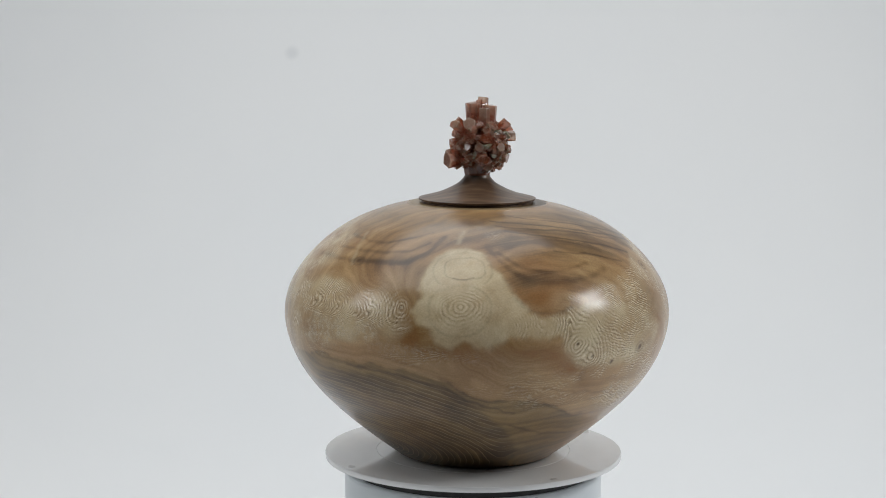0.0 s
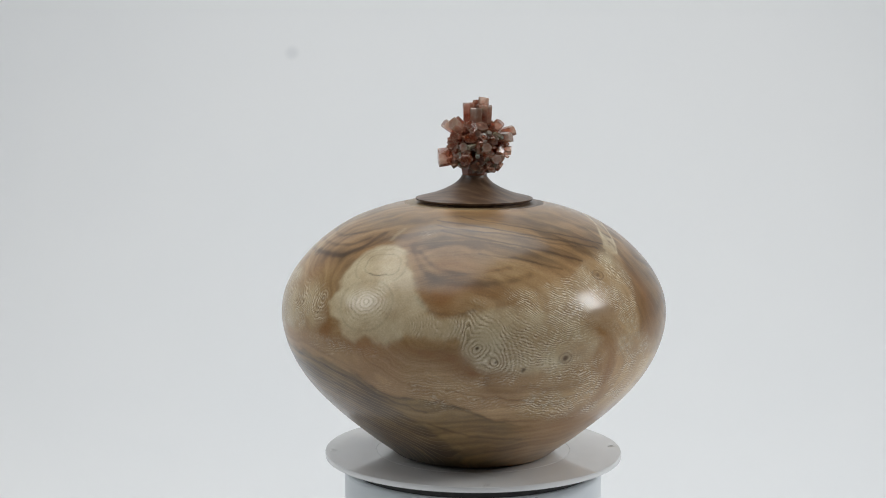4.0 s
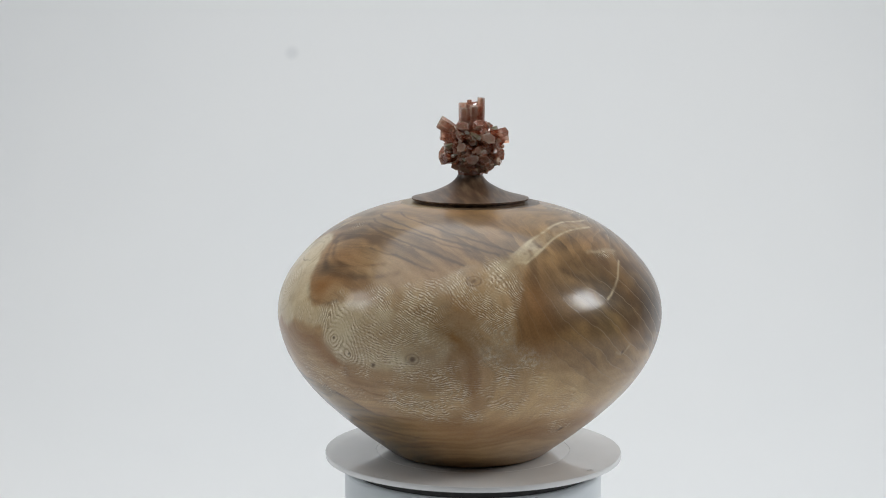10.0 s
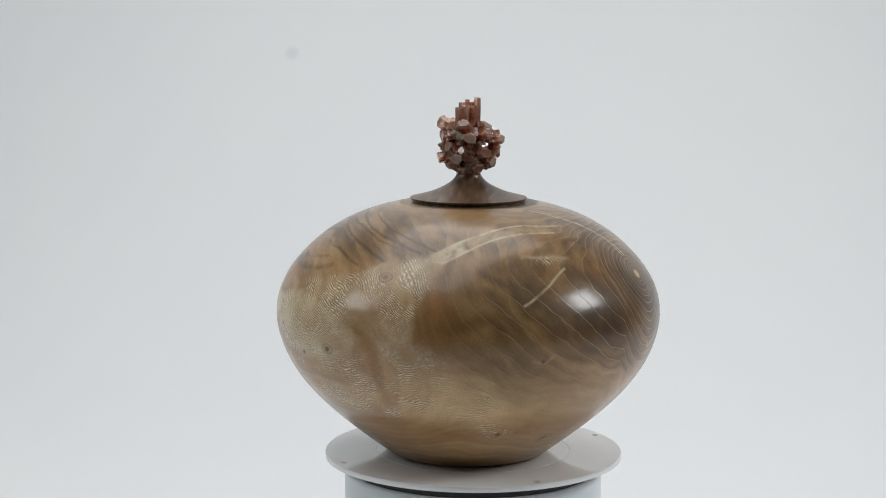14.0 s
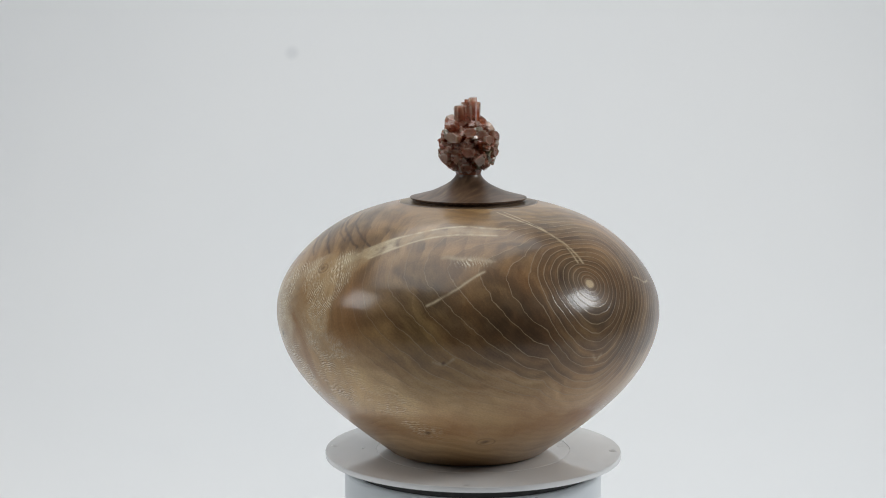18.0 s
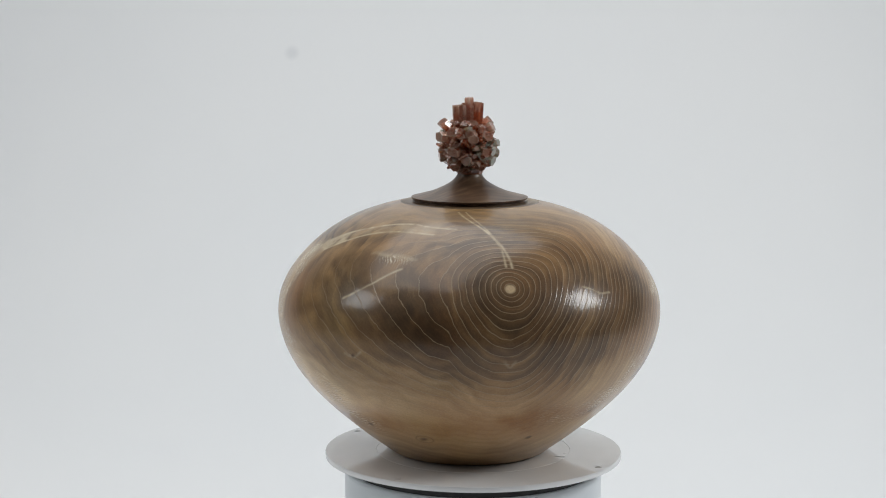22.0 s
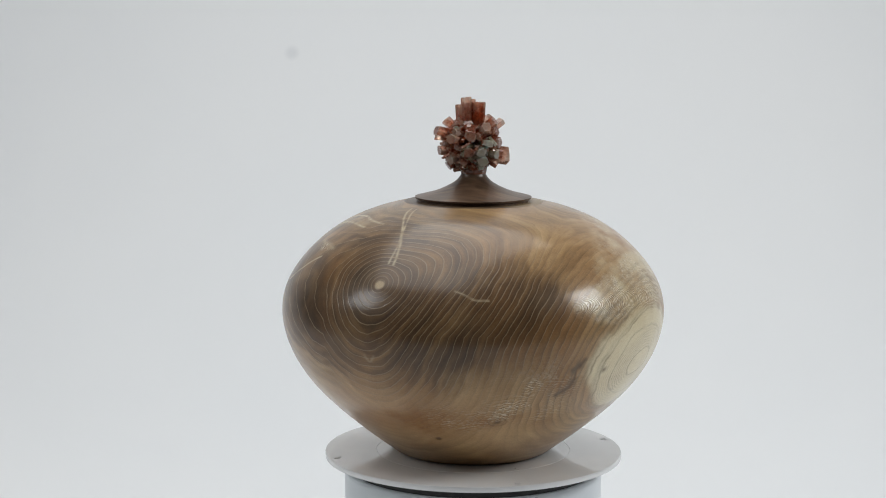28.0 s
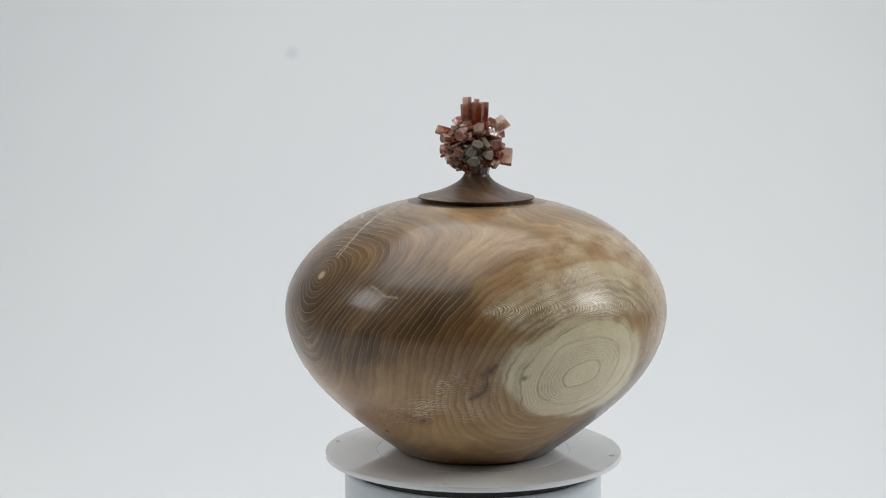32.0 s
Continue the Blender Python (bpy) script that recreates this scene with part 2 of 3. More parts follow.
slab("floor", (-2.2, -2.6, -0.95), (2.2, 1.6, -0.90), WALL, "plain pale studio floor", "floor")
slab("ceiling", (-2.2, -2.6, 1.75), (2.2, 1.6, 1.80), WALL, "plain off-white studio ceiling", "ceiling")
slab("wall_north", (-2.2, 1.55, -0.90), (2.2, 1.60, 1.75), WALL, "plain off-white studio wall", "wall")
# unseen wall behind the camera, added dark to shape the vessel's reflections
slab("wall_south", (-2.2, -2.6, -0.90), (2.2, -2.55, 1.75), DARK_WALL, "plain dark grey studio wall", "wall")
slab("wall_east", (2.15, -2.55, -0.90), (2.2, 1.55, 1.75), WALL, "plain off-white studio wall", "wall")
slab("wall_west", (-2.2, -2.55, -0.90), (-2.15, 1.55, 1.75), WALL, "plain off-white studio wall", "wall")
slab("table", (-1.35, -0.88, -0.90), (1.35, 0.80, FLOOR_Z - 0.006), WALL, "plain grey block table under the backdrop", "table")


# ---- turntable ----
def build_turntable():
    thing = tagged(new("turntable"), "white motorised turntable with a glossy disc on a round base", "turntable")
    r = 0.0868
    part("base", lathe([(0, FLOOR_Z + 0.001), (r - 0.002, FLOOR_Z + 0.001), (r, FLOOR_Z + 0.003), (r, -0.0146), (r - 0.0005, -0.0131), (r - 0.0014, -0.0122), (r - 0.0026, -0.0118), (0, -0.0118)]),
         PLASTIC, thing, "white plastic drum base")
    # solid black ring in place of the shaded gap between drum and disc
    part("gap_shade_ring", lathe([(0, -0.0117), (0.0835, -0.0117), (0.0835, -0.0041), (0, -0.0041)]), GAP, thing, "black gap under the disc")
    disc = part("disc", lathe([(0, -0.0040), (0.0990, -0.0040), (0.0997, -0.0037), (0.1, -0.0030), (0.1, -0.0008), (0.0997, -0.0002), (0.0990, 0.0),
                               (0.0656, 0.0), (0.0655, -0.0004), (0.0651, -0.0004), (0.0650, 0.0), (0, 0.0)], 240), ACRYLIC, thing,
                "glossy pale grey acrylic disc with a fine groove")
    for k in range(4):
        a = radians(33 + 90 * k)
        screw = part("screw", lathe([(0, 0.0), (0.0024, 0.0), (0.0024, 0.0001), (0.0018, 0.00025), (0.0012, 0.0003), (0.0010, 0.00015), (0, 0.00015)], 20), SCREW, disc, "small dull steel screw head")
        screw.location = (0.0945 * math.sin(a), -0.0945 * math.cos(a), 0.0)
    for radius, angle, length, turn in ((0.0743, 37, 0.0030, 20), (0.0615, -137, 0.0075, -35), (0.0630, -128, 0.0040, 30), (0.0600, -20, 0.0060, 60)):
        bm = bmesh.new()
        bmesh.ops.create_cube(bm, size=1)
        for v in bm.verts:
            v.co = Vector((v.co.x * length, v.co.y * 0.0007, 0.00008 + v.co.z * 0.00016))
        scratch = part("scratch", bm, SCREW, disc, "small grey scuff on the disc", False)
        a = radians(angle)
        scratch.matrix_local = pose(radius * math.sin(a), -radius * math.cos(a), 0, 0, 0, turn)
    return thing, disc


turntable, disc = build_turntable()

# ---- the turned wooden vessel ----
PROFILE = [(0.0, 0.0500), (0.0012, 0.0530), (0.0040, 0.0567), (0.016, 0.0726), (0.032, 0.0916), (0.048, 0.1073), (0.064, 0.1185), (0.080, 0.1253), (0.096, 0.1278),
           (0.112, 0.1250), (0.128, 0.1159), (0.144, 0.1004), (0.156, 0.0823), (0.1638, 0.0628), (0.1680, 0.0460)]


# ---- the figure of the wood: growth rings, curl and sapwood over the turned surface ----
ROUND, ALONG = 1200, 340
LINE = np.array([(p.y, p.x) for p in spline(PROFILE, 1400)])
ARC = np.concatenate([[0], np.cumsum(np.hypot(*np.diff(LINE, axis=0).T))])
EVEN = np.linspace(0, ARC[-1], ALONG)
RADII, HEIGHTS = np.interp(EVEN, ARC, LINE[:, 0]), np.interp(EVEN, ARC, LINE[:, 1])
PHI, ARC_MM = np.meshgrid(np.linspace(0, 360, ROUND, endpoint=False), EVEN * 1000)
RAD_MM = np.repeat(RADII[:, None] * 1000, ROUND, 1)
Z_MM = np.repeat(HEIGHTS[:, None] * 1000, ROUND, 1)
SOLID = np.stack([RAD_MM * np.sin(np.radians(PHI)), -RAD_MM * np.cos(np.radians(PHI)), Z_MM], -1)


def lattice(cell, seed):
    h = (cell[..., 0] * 73856093) ^ (cell[..., 1] * 19349663) ^ (cell[..., 2] * 83492791) ^ (seed * 2654435761)
    h = (h ^ (h >> 13)) * 1274126177 & 0xFFFFFFFF
    return ((h ^ (h >> 16)) & 0xFFFF) / 65535.0


def cloud(size, seed, octaves=2):
    """Smooth noise in the solid wood, about -1 to 1; size in millimetres."""
    total, weight = 0.0, 1.0
    for o in range(octaves):
        q = SOLID / size * 2 ** o
        cell = np.floor(q).astype(np.int64)
        f = q - cell
        f = f * f * (3 - 2 * f)
        value = 0.0
        for dx in (0, 1):
            for dy in (0, 1):
                for dz in (0, 1):
                    w = (f[..., 0] if dx else 1 - f[..., 0]) * (f[..., 1] if dy else 1 - f[..., 1]) * (f[..., 2] if dz else 1 - f[..., 2])
                    value = value + w * lattice(cell + np.array((dx, dy, dz)), seed + o)
        total = total + weight * (2 * value - 1)
        weight *= 0.5
    return total


WARP_X, WARP_Y = cloud(26, 1, 4) * 4.8, cloud(26, 7, 4) * 4.8
RAGGED_X, RAGGED_Y = cloud(8, 3, 3) * 1.8, cloud(8, 5, 3) * 1.8
SMALL_X, SMALL_Y = cloud(6, 11) * 1.2, cloud(6, 17) * 1.2


def local(phi, z, tilt=0.0, warp=1.0):
    """Millimetres east and up along the surface from a place on it."""
    dphi = (PHI - phi + 180) % 360 - 180
    row = np.interp(z, HEIGHTS * 1000, EVEN * 1000)
    r0 = np.interp(z, HEIGHTS * 1000, RADII * 1000)
    x = np.radians(dphi) * np.sqrt(RAD_MM * r0) + warp * WARP_X
    y = ARC_MM - row + warp * WARP_Y
    c, s_ = math.cos(radians(tilt)), math.sin(radians(tilt))
    return c * x + s_ * y, c * y - s_ * x


def glow(phi, z, rx, ry, tilt=0.0, warp=1.0):
    x, y = local(phi, z, tilt, warp)
    return np.exp(-(x / rx) ** 2 - (y / ry) ** 2)


def strip(points, width, warp=0.15):
    """A streak along a smooth line of (azimuth, height) places."""
    p0, z0 = points[len(points) // 2]
    x, y = local(p0, z0, 0, warp)
    x, y = x + warp * 4 * SMALL_X, y + warp * 4 * SMALL_Y
    r0 = np.interp(z0, HEIGHTS * 1000, RADII * 1000)
    places = []
    for p in spline(points, 4 * len(points)):
        r = np.interp(p.y, HEIGHTS * 1000, RADII * 1000)
        places.append((radians(p.x - p0) * math.sqrt(r * r0), np.interp(p.y, HEIGHTS * 1000, EVEN * 1000) - np.interp(z0, HEIGHTS * 1000, EVEN * 1000)))
    best = np.full(PHI.shape, 1e9)
    for (ax, ay), (bx, by) in zip(places, places[1:]):
        ex, ey = bx - ax, by - ay
        t = np.clip(((x - ax) * ex + (y - ay) * ey) / (ex * ex + ey * ey), 0, 1)
        best = np.minimum(best, np.hypot(x - ax - t * ex, y - ay - t * ey))
    return np.exp(-(best / width) ** 2)


def region(points, soft=1.5, warp=1.0, rag=1.0, rounded=False):
    """One inside a closed line of (azimuth, height) places on the surface, with a soft ragged edge in millimetres."""
    if rounded:
        n = len(points)
        ring = spline([points[-1], *points, points[0], points[1]], 4 * (n + 2) + 1)
        points = [(p.x, p.y) for p in ring[4:4 * (n + 1)]]
    p0 = sum(p for p, _ in points) / len(points)
    z0 = sum(z for _, z in points) / len(points)
    r0 = np.interp(z0, HEIGHTS * 1000, RADII * 1000)
    x, y = local(p0, z0, 0, warp * 0.35)
    x, y = x + rag * RAGGED_X, y + rag * RAGGED_Y
    a0 = np.interp(z0, HEIGHTS * 1000, EVEN * 1000)
    places = []
    for p, z in points:
        r = np.interp(z, HEIGHTS * 1000, RADII * 1000)
        places.append((radians(p - p0) * math.sqrt(r * r0), np.interp(z, HEIGHTS * 1000, EVEN * 1000) - a0))
    best, inside = np.full(PHI.shape, 1e9), np.zeros(PHI.shape, bool)
    for (ax, ay), (bx, by) in zip(places, places[1:] + places[:1]):
        ex, ey = bx - ax, by - ay
        t = np.clip(((x - ax) * ex + (y - ay) * ey) / (ex * ex + ey * ey), 0, 1)
        best = np.minimum(best, np.hypot(x - ax - t * ex, y - ay - t * ey))
        if abs(ey) > 1e-6:
            inside ^= ((ay > y) != (by > y)) & (x < ex * (y - ay) / ey + ax)
    return 1 / (1 + np.exp(np.clip(np.where(inside, -best, best) / soft * 2, -30, 30)))


def under(points, soft):
    """One below a line of (azimuth, height) places that runs round the surface, nought above it."""
    xs = [p for p, _ in points]
    phi = (PHI - xs[0]) % 360 + xs[0]
    edge = np.interp(phi, xs, [np.interp(z, HEIGHTS * 1000, EVEN * 1000) for _, z in points])
    edge = edge + 0.35 * WARP_Y + 0.8 * RAGGED_Y
    return 1 / (1 + np.exp(np.clip((ARC_MM - edge) / soft * 2, -30, 30)))


def pnorm(a, b, p):
    return (np.abs(a) ** p + np.abs(b) ** p) ** (1 / p)


def wood_fields():
    f = {}
    # growth rings about the dark pith: long to one side, cusped below, leaning over to the other side
    x, y = local(166, 127, 0, 0.22)
    near_pith = np.hypot(*local(166, 127, 0, 0.06))
    left = np.where(x < -38, 38 + (-x - 38) * 0.34, -x)
    right = np.maximum(x - 0.55 * np.clip(y, -30, 40), 0) / (1 + np.exp(-x / 9))
    side = np.hypot(np.maximum(left, 0), right)
    rise = np.where(y < 0, 0.80 * y, 1.18 * y)
    close = np.exp(-(near_pith / 24) ** 2)
    d_pith = close * near_pith + (1 - close) * pnorm(side, rise, 2.1)
    # rings about the pale branch eye, the foot and the front
    xe, ye = local(256, 72, 20, 0.35)
    d_eye = np.hypot(xe / 1.22, ye * 1.05)
    xb, yb = local(-55, 15, 0, 0.25)
    d_foot = np.hypot(xb * 0.70, yb)
    xf, yf = local(22, 55, 0, 0.22)
    d_front = np.hypot(xf, yf)
    xw, yw = local(158, 105)
    w1 = np.exp(-(xw / np.where(xw < 0, 112, 85)) ** 2 - (yw / 82) ** 2)
    w2 = np.exp(-(np.hypot(*local(250, 75)) / 62) ** 2)
    xw, yw = local(45, 148)
    w3 = 1.4 * np.exp(-(xw / 95) ** 2 - (yw / 40) ** 2)
    w4 = 1.6 * np.exp(-(np.hypot(*local(-38, 28)) / 52) ** 2)
    w5 = np.exp(-(np.hypot(*local(50, 42)) / 42) ** 2)
    total = w1 + w2 + w3 + w4 + w5 + 1e-9
    phase = (w1 * d_pith + w2 * (205 - d_eye) + w3 * (250 - d_front) * 0.8 + w4 * (190 - d_foot * 1.55) + w5 * (150 - 1.1 * ARC_MM - 0.25 * WARP_Y)) / total
    ring = phase / 4.3 + 0.12 * cloud(11, 23, 3) - 2.6 * np.exp(-near_pith / 9)
    f["ring"] = ring
    d_round = np.abs(np.roll(ring, -1, 1) - ring) / (2 * math.pi * RAD_MM / ROUND)
    d_up = np.abs(np.gradient(ring, EVEN * 1000, axis=0))
    f["ring_step"] = np.clip(np.hypot(d_round, d_up), 0.03, 0.8)

    # the regions of the figure
    sap_knot = region([(-5, 150), (-11, 148), (-16, 141), (-18, 131), (-16, 122), (-19, 114), (-17, 108), (-13, 105), (-11, 97), (-7, 94), (-3, 97), (2, 93),
                       (6, 97), (9, 101), (11, 110), (15, 115), (11, 126), (7, 138), (2, 147)], 1.5, 0.5, 1.0)
    tongue = region([(6, 120), (13, 116), (20, 112), (27, 112), (28, 100), (18, 99), (8, 102)], 1.6, 0.5)
    fan = region([(23, 106), (27, 114), (38, 119), (50, 113), (60, 106), (66, 93), (60, 82), (50, 77), (38, 77), (30, 81), (25, 90)], 2.6)
    silver_left = region([(-70, 124), (-52, 129), (-42, 126), (-30, 123), (-20, 120), (-18, 107), (-24, 98), (-40, 92), (-60, 88), (-72, 96)], 3.0)
    slant = region([(28, 120), (38, 126), (50, 129), (62, 134), (69, 140), (80, 143), (90, 141), (87, 129), (83, 116), (82, 98), (86, 84), (76, 82), (66, 100), (52, 110), (38, 112)], 2.0)
    flat = region([(28, 74), (44, 76), (60, 80), (66, 92), (84, 96), (92, 84), (92, 60), (80, 44), (56, 42), (30, 58)], 3.5)
    silver_eye = region([(226, 112), (236, 126), (250, 136), (262, 141), (280, 136), (292, 122), (294, 106), (284, 106), (268, 108), (250, 108), (238, 101)], 3.0)
    eye = region([(235, 92), (245, 104), (254, 108), (268, 105), (277, 91), (280, 73), (280, 50), (264, 41), (248, 43), (238, 53), (233, 66), (231, 80)], 3.0, 0.6, 1.0, True)
    eye_inner = region([(243, 60), (242, 72), (244, 82), (249, 93), (261, 95), (268, 86), (269, 71), (266, 56), (253, 51)], 0.5, 0.2, 0.3, True)
    mottled = region([(236, 132), (250, 146), (262, 157), (276, 160), (300, 150), (304, 136), (290, 126), (270, 140), (252, 138)], 4.0)
    low_band = under([(-118, -8), (-104, 4), (-88, 50), (-78, 70), (-67, 76), (-45, 82), (-31, 81), (-19, 77), (-10, 73), (-5, 65), (3, 59), (15, 57), (25, 53), (34, 45), (50, 38), (70, 20), (92, -8)], 0.9)
    low_dark = under([(-118, -8), (-100, 2), (-84, 40), (-72, 52), (-59, 60), (-45, 69), (-32, 72), (-16, 71), (-8, 64), (0, 54), (9, 38), (16, 24), (24, 6), (34, -8)], 4.0)
    fade = np.clip((62 - (PHI + 120) % 360 + 120) / 34, 0, 1)
    low_band = low_band * fade * fade * (3 - 2 * fade)
    fade = np.clip((30 - (PHI + 120) % 360 + 120) / 34, 0, 1)
    low_dark = low_dark * fade * fade * (3 - 2 * fade)
    bare = strip([(64, 112), (67, 104), (70, 90), (71, 77), (72, 58)], 6.0, 0.5)

    heart = region([(150, 163), (140, 150), (133, 132), (128, 112), (133, 94), (146, 78), (156, 66), (172, 62), (186, 64), (198, 76), (214, 92), (224, 112), (214, 132), (204, 150), (190, 160), (170, 164)], 14.0)
    foot_rings = low_dark * np.clip((Z_MM - 3) / 3, 0, 1)
    f["ring_pale"] = np.clip(0.95 * heart + 0.80 * glow(126, 98, 70, 52) + 0.45 * glow(168, 70, 56, 15) + 0.35 * glow(218, 108, 34, 46) + 1.00 * foot_rings + 0.20 * glow(150, 158, 60, 8) + 0.05 + 0.18 * cloud(20, 31), 0, 0.9)
    f["ring_pale"] *= 1 - 0.45 * np.exp(-(near_pith / 11) ** 2)
    f["ring_dark"] = np.clip(0.10 + 0.55 * heart + 0.60 * glow(220, 106, 60, 55) + 0.12 * glow(60, 152, 110, 20) + 0.22 * glow(112, 120, 60, 50) + 0.55 * glow(228, 48, 60, 18) + 0.28 * foot_rings + 0.2 * cloud(30, 37), 0, 0.9)

    # sapwood, and the silvery sheen of the curl painted in as pale colour
    pale = np.maximum(0.60 * sap_knot * (1 + 0.30 * cloud(8, 44, 3)), 0.50 * tongue)
    pale = np.maximum(pale, 0.60 * fan * (0.75 + 0.5 * np.clip(cloud(14, 45, 3), -0.5, 1)))
    pale = np.maximum(pale, 0.42 * silver_left * (0.7 + 0.6 * cloud(16, 46, 3)))
    pale = np.maximum(pale, 0.16 * slant * (0.8 + 0.8 * cloud(12, 47, 3)))
    pale = np.maximum(pale, 0.55 * glow(80, 139, 12, 6, 25) + 0.22 * glow(76, 126, 14, 10, 20))
    pale = np.maximum(pale, 0.96 * eye + 0.04 * eye_inner)
    pale = np.maximum(pale, 0.58 * silver_eye * (0.8 + 0.6 * cloud(12, 48, 3)))
    pale = np.maximum(pale, 0.28 * mottled * (0.6 + 0.9 * cloud(9, 49, 3)))
    pale = np.maximum(pale, 0.30 * glow(295, 100, 16, 34))
    pale = np.maximum(pale, 0.42 * glow(50, 87, 20, 10, 10))
    f["pale"] = np.clip(pale + 0.10 * cloud(12, 41, 3) * (0.3 + pale), 0, 1)
    f["ring_dark"] *= 1 - 0.92 * np.clip(pale * 1.3, 0, 1)
    f["ring_pale"] *= 1 - 0.9 * np.clip(pale * 1.3, 0, 1)

    # light and dark brown, with some bounce light and veil correction painted in
    flow = phase + 6 * cloud(30, 83, 3)
    tone = 0.63 + 0.085 * cloud(36, 43, 3) + (0.04 * np.sin(flow * 0.21 + 1) + 0.04 * np.sin(flow * 0.47 + 3) + 0.045 * np.sin(flow * 0.93)) * (1 - 0.5 * np.clip(pale, 0, 1))
    band = ((250 - d_front + 2.0 * cloud(15, 103, 3)) / 12.0) % 1
    tone = tone + glow(70, 152, 110, 20) * (0.17 * band - 0.10)
    band = (d_pith / 9.4 + 0.25 * cloud(25, 101, 2)) % 1
    tone = tone + glow(115, 112, 58, 56) * (0.07 * band - 0.05)
    tone = tone - 0.19 * heart
    # the dips at (124, 110) and (122, 150) also offset the overhead softbox's veil
    for phi, z, rx, ry, tilt, amount in (
            (166, 124, 42, 40, 0, -0.20), (124, 110, 60, 42, -20, -0.30), (122, 150, 66, 16, 0, -0.20), (206, 112, 40, 26, 40, -0.17), (218, 118, 44, 16, 38, -0.16), (105, 122, 40, 30, 0, -0.07), (150, 162, 150, 10, 0, -0.07), (192, 96, 34, 30, 20, -0.08),
            (-33, 138, 30, 9, 6, -0.22), (22, 131, 34, 8, -12, -0.20), (15, 152, 95, 17, 0, -0.13), (-22, 152, 80, 10, 0, -0.10), (65, 106, 12, 12, 0, -0.24), (90, 112, 16, 30, 0, -0.14),
            (0, 162, 80, 8, 0, -0.10), (50, 148, 70, 16, -10, -0.12), (100, 30, 60, 14, 0, -0.06)):
        tone = tone + amount * glow(phi, z, rx, ry, tilt)
    # the low glows are tan wood plus painted bounce light from the disc
    for phi, z, rx, ry, tilt, amount in (
            (175, 38, 120, 26, 0, 0.34), (80, 56, 80, 34, 0, 0.16), (90, 55, 60, 34, 0, 0.08), (215, 50, 40, 22, 0, 0.10), (112, 146, 40, 7, 15, 0.14), (250, 100, 70, 50, 0, 0.06), (45, 82, 60, 30, 0, 0.05), (110, 40, 30, 12, -35, 0.12)):
        tone = tone + amount * glow(phi, z, rx, ry, tilt)
    for path, width, amount in (
            ([(-70, 139), (-50, 139), (-34, 140), (-25, 141), (-18, 147), (-14, 155)], 2.2, -0.26), ([(4, 150), (10, 140), (16, 133), (24, 130), (36, 131), (46, 135)], 2.4, -0.18),
            ([(-60, 145), (-40, 145), (-26, 147), (-19, 152)], 1.5, -0.18), ([(8, 147), (16, 139), (26, 136), (40, 139)], 1.5, -0.18),
            ([(7, 163), (34, 160), (66, 152), (80, 146)], 0.8, -0.30), ([(13, 158), (34, 154), (56, 147), (68, 140)], 0.8, -0.28), ([(10, 160.5), (45, 156), (70, 148)], 0.7, -0.22),
            ([(20, 165), (50, 160), (76, 152), (88, 146)], 0.7, -0.24), ([(30, 147), (46, 143), (58, 137)], 0.8, -0.22),
            ([(11, 122), (15, 116), (22, 113), (28, 116)], 1.6, -0.25), ([(-62, 152), (-40, 150), (-20, 157)], 1.4, -0.16)):
        tone = tone + amount * strip(path, width, 0.13)
    shoulder = np.clip((Z_MM - 149) / 12, 0, 1)
    tone = tone - 0.11 * shoulder
    # two waves over the foot: an olive band, and dark ringed wood below it
    edge = 4 * low_band * (1 - low_band)
    edge_2 = 4 * low_dark * (1 - low_dark)
    tone = tone - 0.10 * edge - 0.06 * edge_2 - 0.17 * low_band - 0.19 * low_dark
    for path, width, amount in (([(15, 62), (25, 53), (34, 45), (50, 41), (66, 40)], 1.2, -0.15), ([(-40, 76), (-24, 74), (-10, 68), (-2, 58), (12, 50)], 1.0, -0.14),
                                ([(20, 68), (36, 60), (56, 52)], 0.9, -0.18), ([(12, 40), (30, 30), (48, 27)], 1.3, -0.16)):
        tone = tone + amount * strip(path, width, 0.3)
    f["tone"] = tone
    f["olive"] = np.clip(0.75 * glow(114, 100, 48, 42) + 0.80 * low_band + 0.30 * glow(60, 150, 80, 18) + 0.35 * glow(-20, 120, 30, 14) + 0.18 * glow(50, 40, 60, 18) + 0.08 * sap_knot + 0.40 * shoulder + 0.30 * cloud(35, 107, 2), 0, 0.9)
    warm = np.zeros(PHI.shape)
    for phi, z, rx, ry, tilt, amount in (
            (20, 90, 30, 6, -6, 1.0), (-19, 105, 9, 12, 20, 1.1), (-9, 92, 18, 5, 0, 0.6), (17, 122, 14, 7, -20, 0.7), (32, 124, 26, 5, 0, 0.45), (66, 104, 9, 18, 0, 0.8), (71, 77, 7, 30, 0, 0.7), (90, 112, 12, 26, 0, 0.6),
            (30, 82, 16, 5, 0, 0.6), (112, 32, 70, 14, 0, 0.6), (185, 42, 80, 20, 0, 0.9), (60, 40, 60, 14, 0, 0.35), (215, 90, 22, 22, 0, 0.5), (224, 66, 10, 14, 20, 0.8), (266, 146, 40, 7, 20, 0.6), (284, 140, 14, 12, 0, 0.5),
            (24, 140, 34, 6, -10, 0.25), (46, 152, 40, 8, -15, 0.12)):
        warm = warm + amount * glow(phi, z, rx, ry, tilt)
    f["warm"] = np.clip(warm * (1 - 0.8 * sap_knot) * (1 - 0.7 * tongue) + 0.08 + 0.18 * cloud(22, 53, 3), 0, 0.9)

    # fine curl round its own small centres
    near = []
